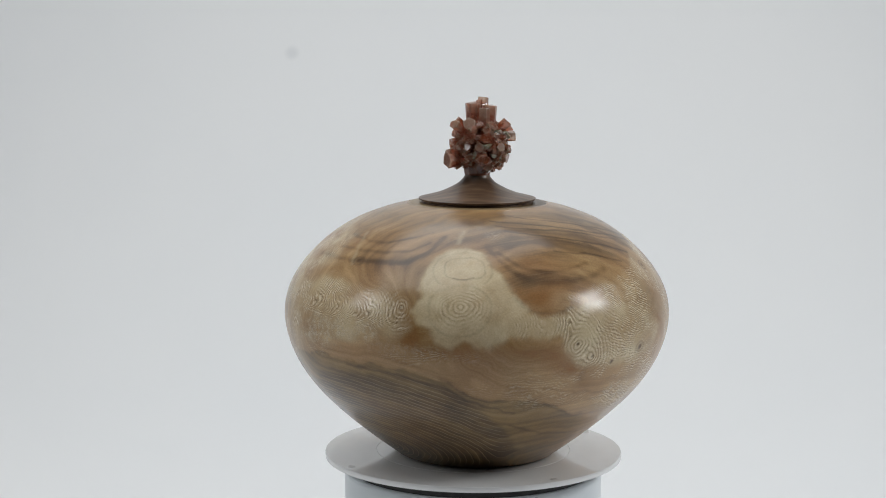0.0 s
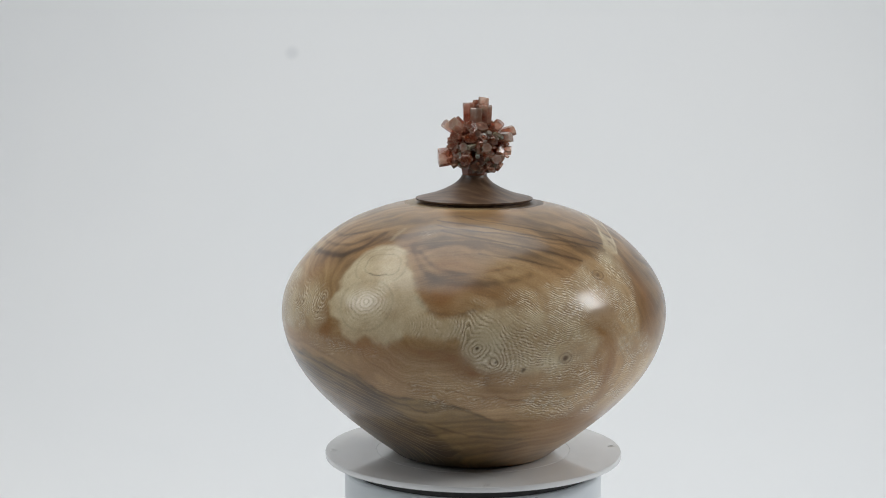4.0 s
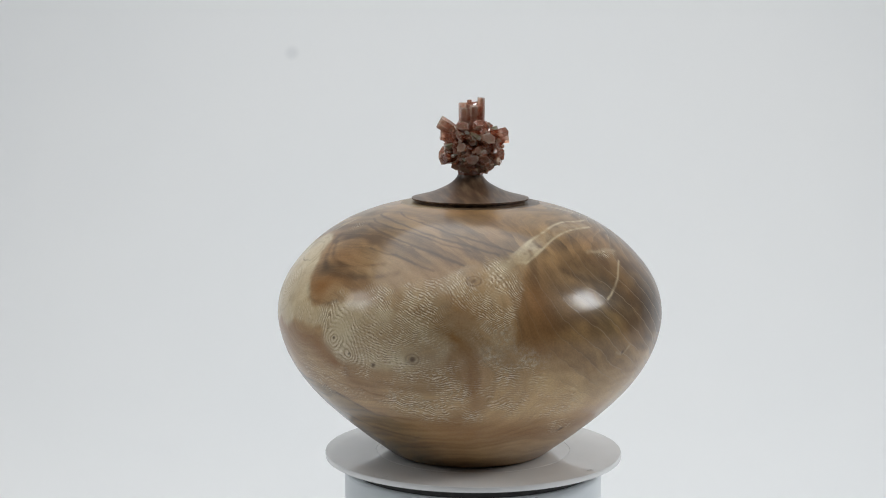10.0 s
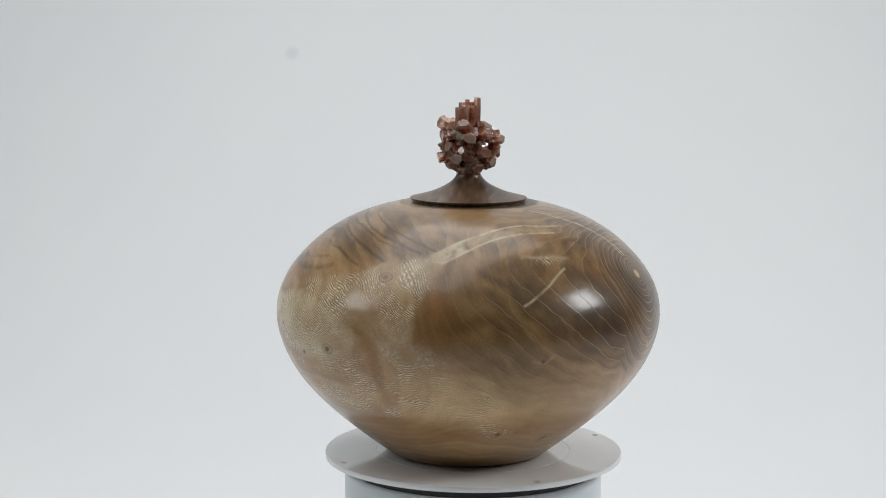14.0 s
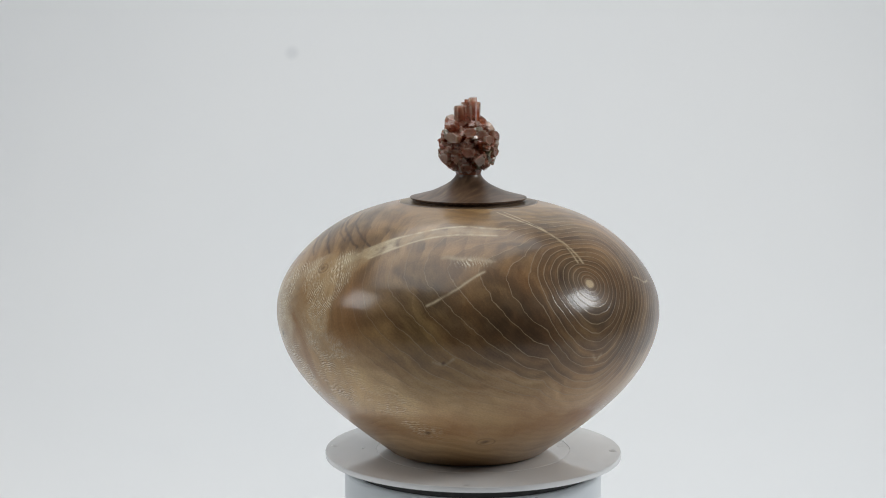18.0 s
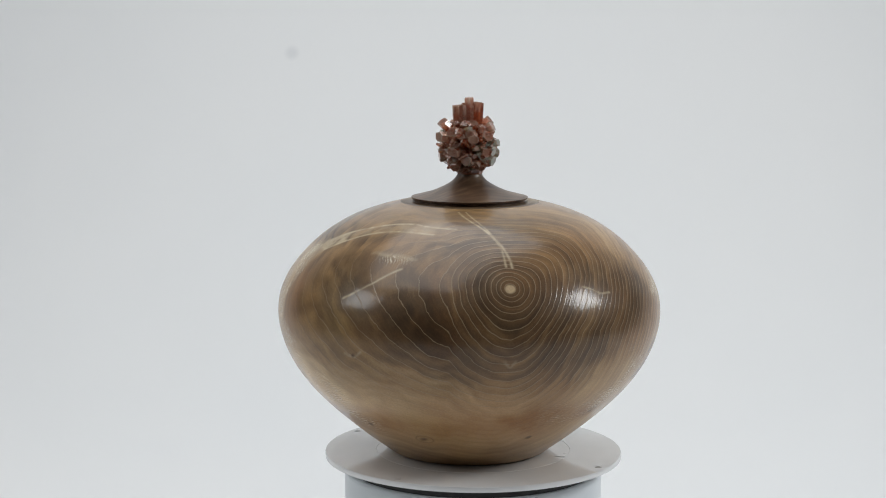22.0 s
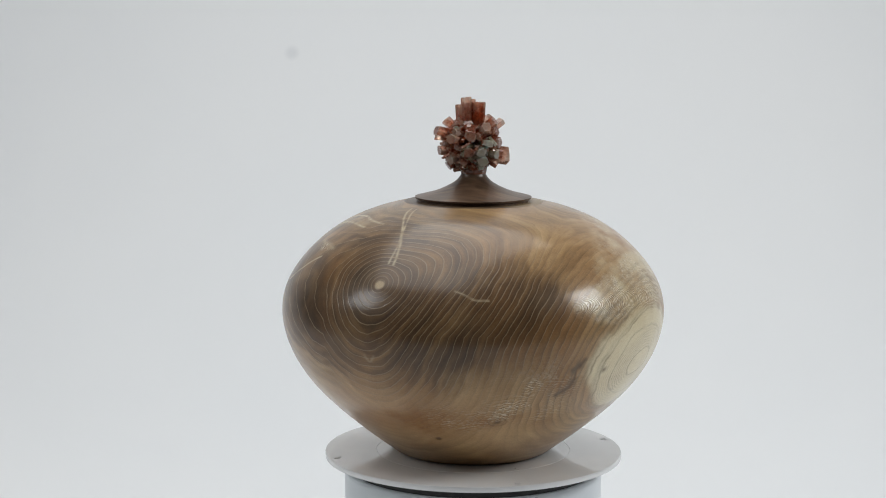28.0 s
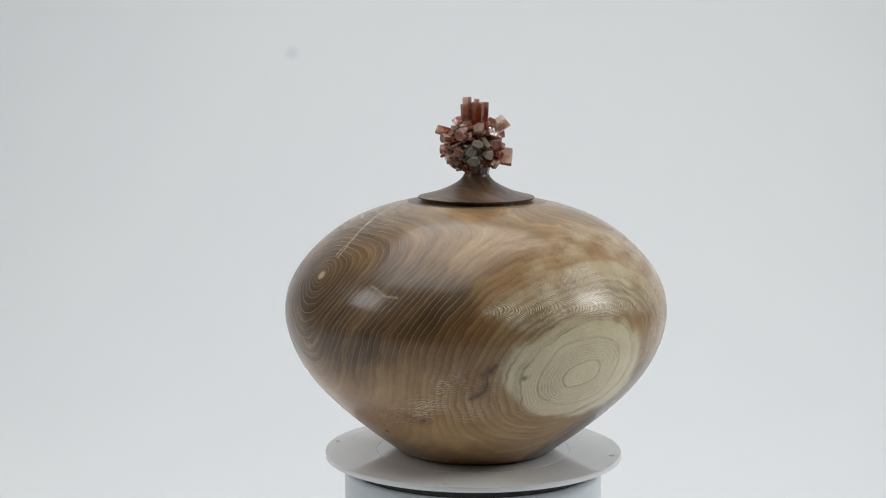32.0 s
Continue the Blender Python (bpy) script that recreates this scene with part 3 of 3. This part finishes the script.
    for phi, z, kx, ky, lift in ((29, 94, 1, 1, 0), (34, 85, 1, 1, 6), (-5, 117, 0.85, 1.1, 0), (-22, 116, 1, 1, 8), (-66, 108, 1, 0.45, 6), (54, 86, 1, 1, 15), (71, 132, 1, 1, 14), (26, 104, 1.5, 0.5, 8)):
        x, y = local(phi, z, 0, 0.45)
        near.append(np.hypot(x * kx, y * ky) + lift)
    near.append(d_eye + 6)
    near = np.stack(near)
    d_curl = -4 * np.log(np.exp(-near / 4).sum(0))
    lean = RAD_MM * np.radians((PHI - 40 + 180) % 360 - 180)
    level = ARC_MM + 0.80 * lean / (1 + np.exp((128 - ARC_MM) / 6)) + 0.9 * WARP_Y + 2.5 * cloud(18, 89, 2)
    close = np.exp(-(np.clip(d_curl, 0, 400) / 21) ** 2)
    close = np.maximum(close, 0.8 * np.exp(-(np.clip(d_eye - 30, 0, 400) / 14) ** 2))
    f["fine"] = d_curl / np.where((PHI > 170) & (PHI < 310), 1.75, 2.30) + 0.3 * cloud(7, 61)
    f["level"] = level / 1.95 + 0.5 * cloud(7, 97)
    low_curl = np.clip(1.4 * glow(-5, 117, 19, 15), 0, 1)
    fleck = np.maximum.reduce([0.52 * low_curl, 0.95 * tongue, 1.0 * fan, 1.0 * silver_left, 0.95 * slant, 1.0 * flat, 1.0 * silver_eye, 0.45 * mottled])
    for phi, z, rx, ry, tilt, amount in (
            (22, 66, 36, 10, 0, 0.6), (258, 86, 24, 8, 15, 0.55), (246, 66, 6, 16, 0, 0.5), (218, 66, 20, 14, 0, 0.7), (205, 47, 34, 12, 8, 0.7), (-30, 90, 50, 6, 0, 0.5),
            (100, 50, 14, 14, -40, 0.75), (108, 34, 14, 7, -30, 0.7), (128, 141, 10, 4, 0, 0.6), (240, 62, 8, 14, 0, 0.5), (288, 96, 12, 24, 0, 0.7), (0, 155, 14, 5, 0, 0.35)):
        fleck = np.maximum(fleck, amount * np.clip(1.5 * glow(phi, z, rx, ry, tilt), 0, 1))
    x, y = local(-4, 139.5, 0, 0.2)
    clear = 1 / (1 + np.exp(np.clip((np.hypot(x / 19, y / 14) - 1) * 14, -30, 30)))
    clear = np.maximum(clear, sap_knot * (1 - low_curl))
    fleck = fleck * (1 - np.clip(clear, 0, 1)) * (1 - 0.85 * bare) * (1 - 0.9 * np.clip(glow(65, 106, 9, 9) + glow(20, 89, 24, 5), 0, 1)) * (1 - low_dark)
    fleck = np.clip(fleck * (0.66 + 0.95 * cloud(11, 67, 3)), 0, 1)
    f["fleck"], f["fleck_level"] = fleck * close, fleck * (1 - close)

    # sapwood streaks, small knots, gouges with painted shade, outlines and the pale heart
    sweep = [(83, 142.5), (92, 151), (107, 157.5), (122, 160), (138, 159), (147, 158.5)]
    second = [(89, 141), (98, 148), (108, 153.5), (122, 156), (138, 155.5)]
    f["streak"] = np.clip(
        0.95 * strip(sweep, 0.8, 0.03) + 0.75 * strip(second, 0.7, 0.03)
        + 0.30 * region(sweep[:5] + second[::-1], 1.6, 0.2, 0.4) * (0.8 + 0.5 * cloud(5, 73))
        + 0.55 * region([(82, 143), (89, 141), (98, 148), (95, 153)], 1.0, 0.2, 0.5)
        + 0.95 * strip([(146, 166.5), (153, 163), (160, 158.5), (165, 152), (167.5, 144), (168, 138.5)], 0.75, 0.05)
        + 0.75 * strip([(151, 166.5), (158, 162), (163, 156), (165.5, 148), (166, 139)], 0.6, 0.05)
        + 0.85 * strip([(114, 117.5), (120, 124.5), (127, 133), (131, 136.5)], 0.75, 0.06) + 0.45 * strip([(118, 144), (126, 143.5), (134, 142)], 1.8, 0.3)
        + 0.7 * strip([(190, 125.5), (193, 123.5), (196, 120.5), (200, 120.5)], 0.55, 0.06) + 0.5 * strip([(-54, 154), (-50, 147), (-46, 137)], 1.6, 0.2)
        + 0.35 * strip([(267, 159), (273, 152), (281, 144), (281, 135)], 2.0, 0.3) + 0.4 * strip([(-6, 158), (-7, 152)], 1.6, 0.2)
        + 0.35 * strip([(116, 84), (119, 82), (122, 86)], 0.8, 0.1) + 0.3 * strip([(163.5, 84), (165, 80), (166.5, 84)], 0.9, 0.1), 0, 0.9) * np.clip(0.78 + 0.6 * cloud(4, 71), 0.15, 1)
    spot = np.zeros(PHI.shape)
    for phi, z, r in ((54, 85.5, 1.7), (42, 79.5, 1.1), (-44, 139, 1.7), (34, 85, 0.7), (29, 94, 0.7), (71, 132, 1.7), (237.5, 72.5, 1.9), (227.5, 78, 2.6), (224, 60.5, 2.9), (204.5, 40, 2.5),
                      (134, 24, 2.4), (181, 25, 1.4), (110, 31, 1.6), (-22, 116, 0.9), (119, 83, 0.9), (165, 82, 0.9)):
        x, y = local(phi, z, 35, 0.1)
        spot = np.maximum(spot, 0.9 * np.exp(-((np.hypot(x / 1.25, y) + 0.8 * SMALL_X) / r) ** 2))
    # gouges: the shade in their hollows is painted as dark brown strips
    for path, width in (([(229, 81), (227.5, 78), (225.5, 75)], 2.0), ([(226.5, 68), (225.5, 63), (222, 58)], 2.0), ([(226.5, 75), (226.8, 68)], 1.0)):
        spot = np.maximum(spot, 0.85 * strip(path, width, 0.10))
    # a small knot has a pale ring about its dark centre
    for phi, z, r in ((54, 85.5, 2.6), (71, 132, 2.6), (-44, 139, 2.6), (134, 24, 3.6), (204.5, 40, 3.4)):
        x, y = local(phi, z, 0, 0.05)
        spot = np.maximum(spot, 0.45 * np.exp(-((np.hypot(x / 1.3, y) - r * 1.25) / 0.5) ** 2))
    f["spot"] = spot
    x, y = local(-4, 139, 0, 0.10)
    d_knot = pnorm(x / 12.5, (y + 0.02 * x) / 8.6, 2.6)
    d_knot = d_knot + 0.06 * RAGGED_X
    outline = 0.36 * np.exp(-((d_knot - 1.0) / 0.05) ** 2) + 0.26 * np.exp(-((pnorm((x + 1) / 17.5, (y + 1) / 13.5, 2.3) - 1 + 0.03 * SMALL_X) / 0.04) ** 2) * (y > -12)
    x, y = local(-5, 116, 0, 0.10)
    outline = np.maximum(outline, 0.22 * np.exp(-((pnorm(x / 19, y / 16, 2.2) - 1 + 0.03 * SMALL_X) / 0.05) ** 2))
    outline += 0.8 * strip([(-7.5, 133.4), (-4.5, 132.8), (-1, 134)], 0.40, 0.03)
    outline += 0.42 * 4 * eye_inner * (1 - eye_inner)
    xe, ye = local(256, 72, 14, 0.10)
    d2 = pnorm(xe / 1.45, ye * 1.1, 2.3)
    outline += 0.60 * np.exp(-((d2 - 9.6 + 0.4 * SMALL_X) / 0.5) ** 2)
    outline += 0.09 * (1 + np.sin(d2 * 3.4)) * eye_inner * (d2 > 10.5) * (d2 < 24)
    xo, yo = local(256, 72, 20, 0.22)
    d3 = pnorm(xo / 1.26, yo, 2.2)
    for r, w, a in ((33.5, 0.6, 0.60), (35.5, 1.2, 0.32), (41, 0.7, 0.60), (44, 1.4, 0.40), (47.5, 0.8, 0.65), (52, 1.6, 0.60), (56, 0.9, 0.50), (61, 1.3, 0.35)):
        outline += a * np.exp(-((d3 - r + 0.8 * SMALL_X) / w) ** 2) * (0.75 + 0.5 * cloud(15, 81))
    f["outline"] = np.clip(outline, 0, 0.85) * np.clip(0.85 + 0.4 * cloud(5, 79), 0.2, 1)
    xh, yh = local(166, 127, 20, 0.0)
    f["heart"] = 1 / (1 + np.exp((np.hypot(xh, yh * 1.1) + 0.6 * SMALL_X - 2.8) * 4))
    return f


def turned_body(parent):
    """The solid of revolution as one fine mesh that carries the wood's fields."""
    grid = SOLID.reshape(-1, 3) / 1000
    inner = [(0.0450, 0.1660), (0.0400, 0.1500), (0.0, 0.1500)]
    a = np.radians(np.linspace(0, 360, ROUND, endpoint=False))
    extra = [np.stack([r * np.sin(a), -r * np.cos(a), np.full(ROUND, z)], -1) for r, z in inner[:2]]
    verts = np.concatenate([grid, *extra, [(0, 0, 0.0004)], [(0, 0, 0.150)]])
    rows, k = ALONG + 2, np.arange(ROUND)
    j = (k + 1) % ROUND
    quads = np.concatenate([np.stack([i * ROUND + k, i * ROUND + j, (i + 1) * ROUND + j, (i + 1) * ROUND + k], -1) for i in range(rows - 1)])
    foot, well = rows * ROUND, rows * ROUND + 1
    tris = np.concatenate([np.stack([np.full(ROUND, foot), j, k], -1), np.stack([np.full(ROUND, well), (rows - 1) * ROUND + k, (rows - 1) * ROUND + j], -1)])
    me = bpy.data.meshes.new("body")
    me.vertices.add(len(verts))
    me.vertices.foreach_set("co", verts.ravel())
    me.loops.add(quads.size + tris.size)
    me.loops.foreach_set("vertex_index", np.concatenate([quads.ravel(), tris.ravel()]).astype(np.int32))
    me.polygons.add(len(quads) + len(tris))
    me.polygons.foreach_set("loop_start", np.concatenate([np.arange(len(quads)) * 4, quads.size + np.arange(len(tris)) * 3]).astype(np.int32))
    me.update(calc_edges=True)
    me.shade_smooth()
    for name, values in wood_fields().items():
        at = me.attributes.new(name, "FLOAT", "POINT")
        flat = np.zeros(len(verts), np.float32)
        flat[:ALONG * ROUND] = values.ravel()
        at.data.foreach_set("value", flat)
    me.materials.append(WOOD)
    ob = new("body", me)
    ob.parent = parent
    ob["label"] = "brown and cream figured wood with growth rings"
    return ob


def build_vessel():
    thing = tagged(new("wooden_vessel"), "round lidded wooden vessel turned from figured brown wood, polished", "vessel")
    turned_body(thing)
    part("mouth_ring", lathe([(0.0462, 0.1640), (0.0462, 0.1678), (0.0455, 0.1681), (0.0390, 0.1682), (0.0350, 0.1682), (0.0350, 0.1640)], 160, True),
         COLLAR, thing, "brown wooden collar round the mouth")
    return thing


vessel = build_vessel()


# ---- lid and crystal finial ----
def prism(width, length, rng):
    """A six-sided crystal along +z with a bevelled, slightly uneven end."""
    bm = bmesh.new()
    a0 = rng.uniform(0, 1.05)
    spread = [rng.choice((0.78, 0.92, 1.0, 1.05, 1.18)) for _ in range(6)]
    squash = rng.uniform(0.72, 1.0)
    slant = (rng.uniform(-0.10, 0.10), rng.uniform(-0.10, 0.10))
    rings = []
    for grow, z in ((0.82, 0.0), (0.98, length * 0.5), (1.0, length * 0.965), (0.93, length)):
        ring = []
        for k in range(6):
            a = a0 + k * math.pi / 3
            x, y = width / 2 * grow * spread[k] * math.cos(a), width / 2 * grow * squash * spread[k] * math.sin(a)
            ring.append(bm.verts.new((x, y, z + (slant[0] * x + slant[1] * y + rng.uniform(-0.02, 0.02) * width if z > length * 0.7 else 0))))
        rings.append(ring)
    bm.faces.new(rings[0][::-1])
    for a, b in zip(rings, rings[1:]):
        for k in range(6):
            bm.faces.new((a[k], a[(k + 1) % 6], b[(k + 1) % 6], b[k]))
    cap = bm.faces.new(rings[-1])
    if rng.random() < 0.5:
        bmesh.ops.inset_individual(bm, faces=[cap], thickness=width * 0.12, depth=-width * 0.04)
    return bm


def build_lid():
    thing = tagged(new("vessel_lid"), "dark walnut lid with a flared neck and a crystal cluster finial", "lid")
    top = spline([(0.1716, 0.0388), (0.1728, 0.0340), (0.1748, 0.0265), (0.1776, 0.0195), (0.1812, 0.0130), (0.1846, 0.0094), (0.1868, 0.0082)], 40)
    part("cap", lathe([(0, 0.1698), (0.0370, 0.1698), (0.0376, 0.1703), (0.0386, 0.1706), (0.0388, 0.1711)] + [(p.y, p.x) for p in top] + [(0, 0.1870)], 160),
         WALNUT, thing, "concave dark walnut cap")
    part("flange", lathe([(0, 0.1684), (0.0368, 0.1684), (0.0368, 0.1699), (0, 0.1699)], 160), WALNUT, thing, "dark stepped underside of the lid")
    rng = random.Random(7)
    middle = Vector((0.0022, 0.0010, 0.2058))
    core_bm = bmesh.new()
    bmesh.ops.create_icosphere(core_bm, subdivisions=3, radius=1)
    for v in core_bm.verts:
        n = 1 + 0.25 * noise.noise(v.co * 2.2)
        v.co = Vector((v.co.x * 0.0072 * n, v.co.y * 0.0070 * n, v.co.z * 0.0120 * n))
    core = part("finial_core", core_bm, CRYSTAL_CORE, thing, "dark reddish stone heart of the finial")
    core.location = middle
    part("finial_neck", lathe([(0, 0.1855), (0.0080, 0.1855), (0.0086, 0.1880), (0.0092, 0.1915), (0.0098, 0.1950), (0, 0.1960)], 9), CRYSTAL_CORE, thing, "dark stone neck", False)
    # the large blocks that stand out: azimuth, height, reach from the axis, width, rise
    blocks = ((-55, 0.198, 0.0240, 0.0108, -8), (-45, 0.221, 0.0210, 0.0078, 35), (100, 0.212, 0.0252, 0.0092, 4), (128, 0.216, 0.0268, 0.0090, 14), (160, 0.211, 0.0252, 0.0088, 5),
              (85, 0.222, 0.0202, 0.0082, 42), (-90, 0.207, 0.0182, 0.0095, 0), (-92, 0.216, 0.0160, 0.0088, 25), (-84, 0.200, 0.0196, 0.0088, -8), (-80, 0.193, 0.0160, 0.0085, -32),
              (128, 0.203, 0.0242, 0.0092, -4), (120, 0.192, 0.0175, 0.0085, -38), (-15, 0.222, 0.0208, 0.0084, 32), (-12, 0.213, 0.0200, 0.0090, 10), (11, 0.198, 0.0205, 0.0100, -12),
              (191, 0.213, 0.0210, 0.0085, 8), (188, 0.202, 0.0206, 0.0090, -5), (190, 0.191, 0.0130, 0.0078, -45), (230, 0.208, 0.0198, 0.0080, 5), (228, 0.219, 0.0155, 0.0082, 35),
              (50, 0.205, 0.0188, 0.0098, 0), (45, 0.220, 0.0140, 0.0090, 30), (250, 0.200, 0.0190, 0.0085, -10), (270, 0.222, 0.0150, 0.0085, 40), (20, 0.212, 0.0180, 0.0095, 10),
              (150, 0.197, 0.0210, 0.0090, -15), (75, 0.198, 0.0205, 0.0095, -12), (215, 0.196, 0.0175, 0.0085, -22), (30, 0.193, 0.0150, 0.0085, -35))
    for az, z, reach, width, rise in blocks:
        a, e = radians(az + rng.uniform(-4, 4)), radians(rise)
        end = Vector((reach * math.sin(a), -reach * math.cos(a), z)) - middle
        aim = Vector((math.sin(a) * math.cos(e), -math.cos(a) * math.cos(e), math.sin(e)))
        length = rng.uniform(0.0125, 0.0150)
        grey = 195 < az < 260 and z < 0.212
        ob = part("crystal", prism(width, length, rng), CRYSTAL_GREY if grey else CRYSTAL, core, "greyish green crystal" if grey else "", smooth=False)
        ob.matrix_local = Matrix.Translation(end - aim * length) @ aim.to_track_quat("Z", "Y").to_matrix().to_4x4()
    # the smaller ones between them
    count = 120
    for k in range(count):
        z = max(-0.93, min(0.93, 1 - 2 * (k + 0.5) / count + rng.uniform(-0.06, 0.06)))
        a = k * 2.39996 + rng.uniform(-0.25, 0.25)
        r = math.sqrt(1 - z * z)
        way = Vector((r * math.sin(a) * 0.0215, -r * math.cos(a) * 0.0215, z * 0.0205))
        reach = way.length * rng.uniform(0.74, 0.93)
        aim = (way.normalized() + Vector((rng.uniform(-0.4, 0.4), rng.uniform(-0.4, 0.4), rng.uniform(-0.4, 0.4)))).normalized()
        length, width = rng.uniform(0.008, 0.012), rng.uniform(0.0046, 0.0088)
        grey = abs((math.degrees(a) - 225 + 180) % 360 - 180) < 50 and z < 0.35 and rng.random() < 0.6
        ob = part("crystal", prism(width, length, rng), CRYSTAL_GREY if grey else CRYSTAL, core, "greyish green crystal" if grey else "", smooth=False)
        ob.matrix_local = Matrix.Translation(way.normalized() * reach - aim * length) @ aim.to_track_quat("Z", "Y").to_matrix().to_4x4()
    for k in range(110):
        a, z = rng.uniform(0, 2 * math.pi), rng.uniform(-0.9, 0.85)
        r = math.sqrt(1 - z * z)
        way = Vector((r * math.sin(a) * 0.0205, -r * math.cos(a) * 0.0205, z * 0.0195)) * rng.uniform(0.86, 1.0)
        aim = (way.normalized() + Vector((rng.uniform(-0.8, 0.8), rng.uniform(-0.8, 0.8), rng.uniform(-0.8, 0.8)))).normalized()
        ob = part("crystal", prism(rng.uniform(0.0022, 0.0040), 0.0075, rng), CRYSTAL_GREY if rng.random() < 0.15 else CRYSTAL, core, smooth=False)
        ob.matrix_local = Matrix.Translation(way - aim * 0.007) @ aim.to_track_quat("Z", "Y").to_matrix().to_4x4()
    for x, y, top_z, width, lean in ((0.003, 0.0056, 0.2400, 0.0065, 0.03), (-0.0015, -0.0040, 0.2365, 0.0085, -0.04), (0.0075, -0.0010, 0.2350, 0.0085, 0.06), (0.0020, 0.0010, 0.2360, 0.0090, 0.02),
                                     (-0.0030, 0.0030, 0.2366, 0.0075, -0.05), (0.0040, -0.0050, 0.2335, 0.0080, 0.02), (0.0062, 0.0046, 0.2350, 0.0065, 0.05), (0.0010, -0.0010, 0.2385, 0.0042, 0.0)):
        ob = part("crystal", prism(width, 0.019, rng), CRYSTAL, core, smooth=False)
        ob.matrix_local = Matrix.Translation(Vector((x, y, top_z - 0.0212)) - middle) @ Matrix.Rotation(lean, 4, "Y")
    return thing


lid = build_lid()


# ---- motion: the disc turns clockwise and carries vessel and lid ----
OFF = Vector((0.00177, -0.00370, 0.0))


def turn_rows(offset):
    rows = []
    for k in range(33):
        a = -(6.979 * k + 0.000584 * ((k - 16) ** 2 - 256))
        m = Matrix.Rotation(radians(a), 4, "Z")
        rows.append((float(k), m @ Matrix.Translation(offset)))
    return rows


def motions():
    walk(disc, turn_rows(Vector((0, 0, 0))))
    walk(vessel, turn_rows(OFF + Vector((0, 0, 0.0002))))
    walk(lid, turn_rows(OFF + Vector((0, 0, -0.0002))))


motions()
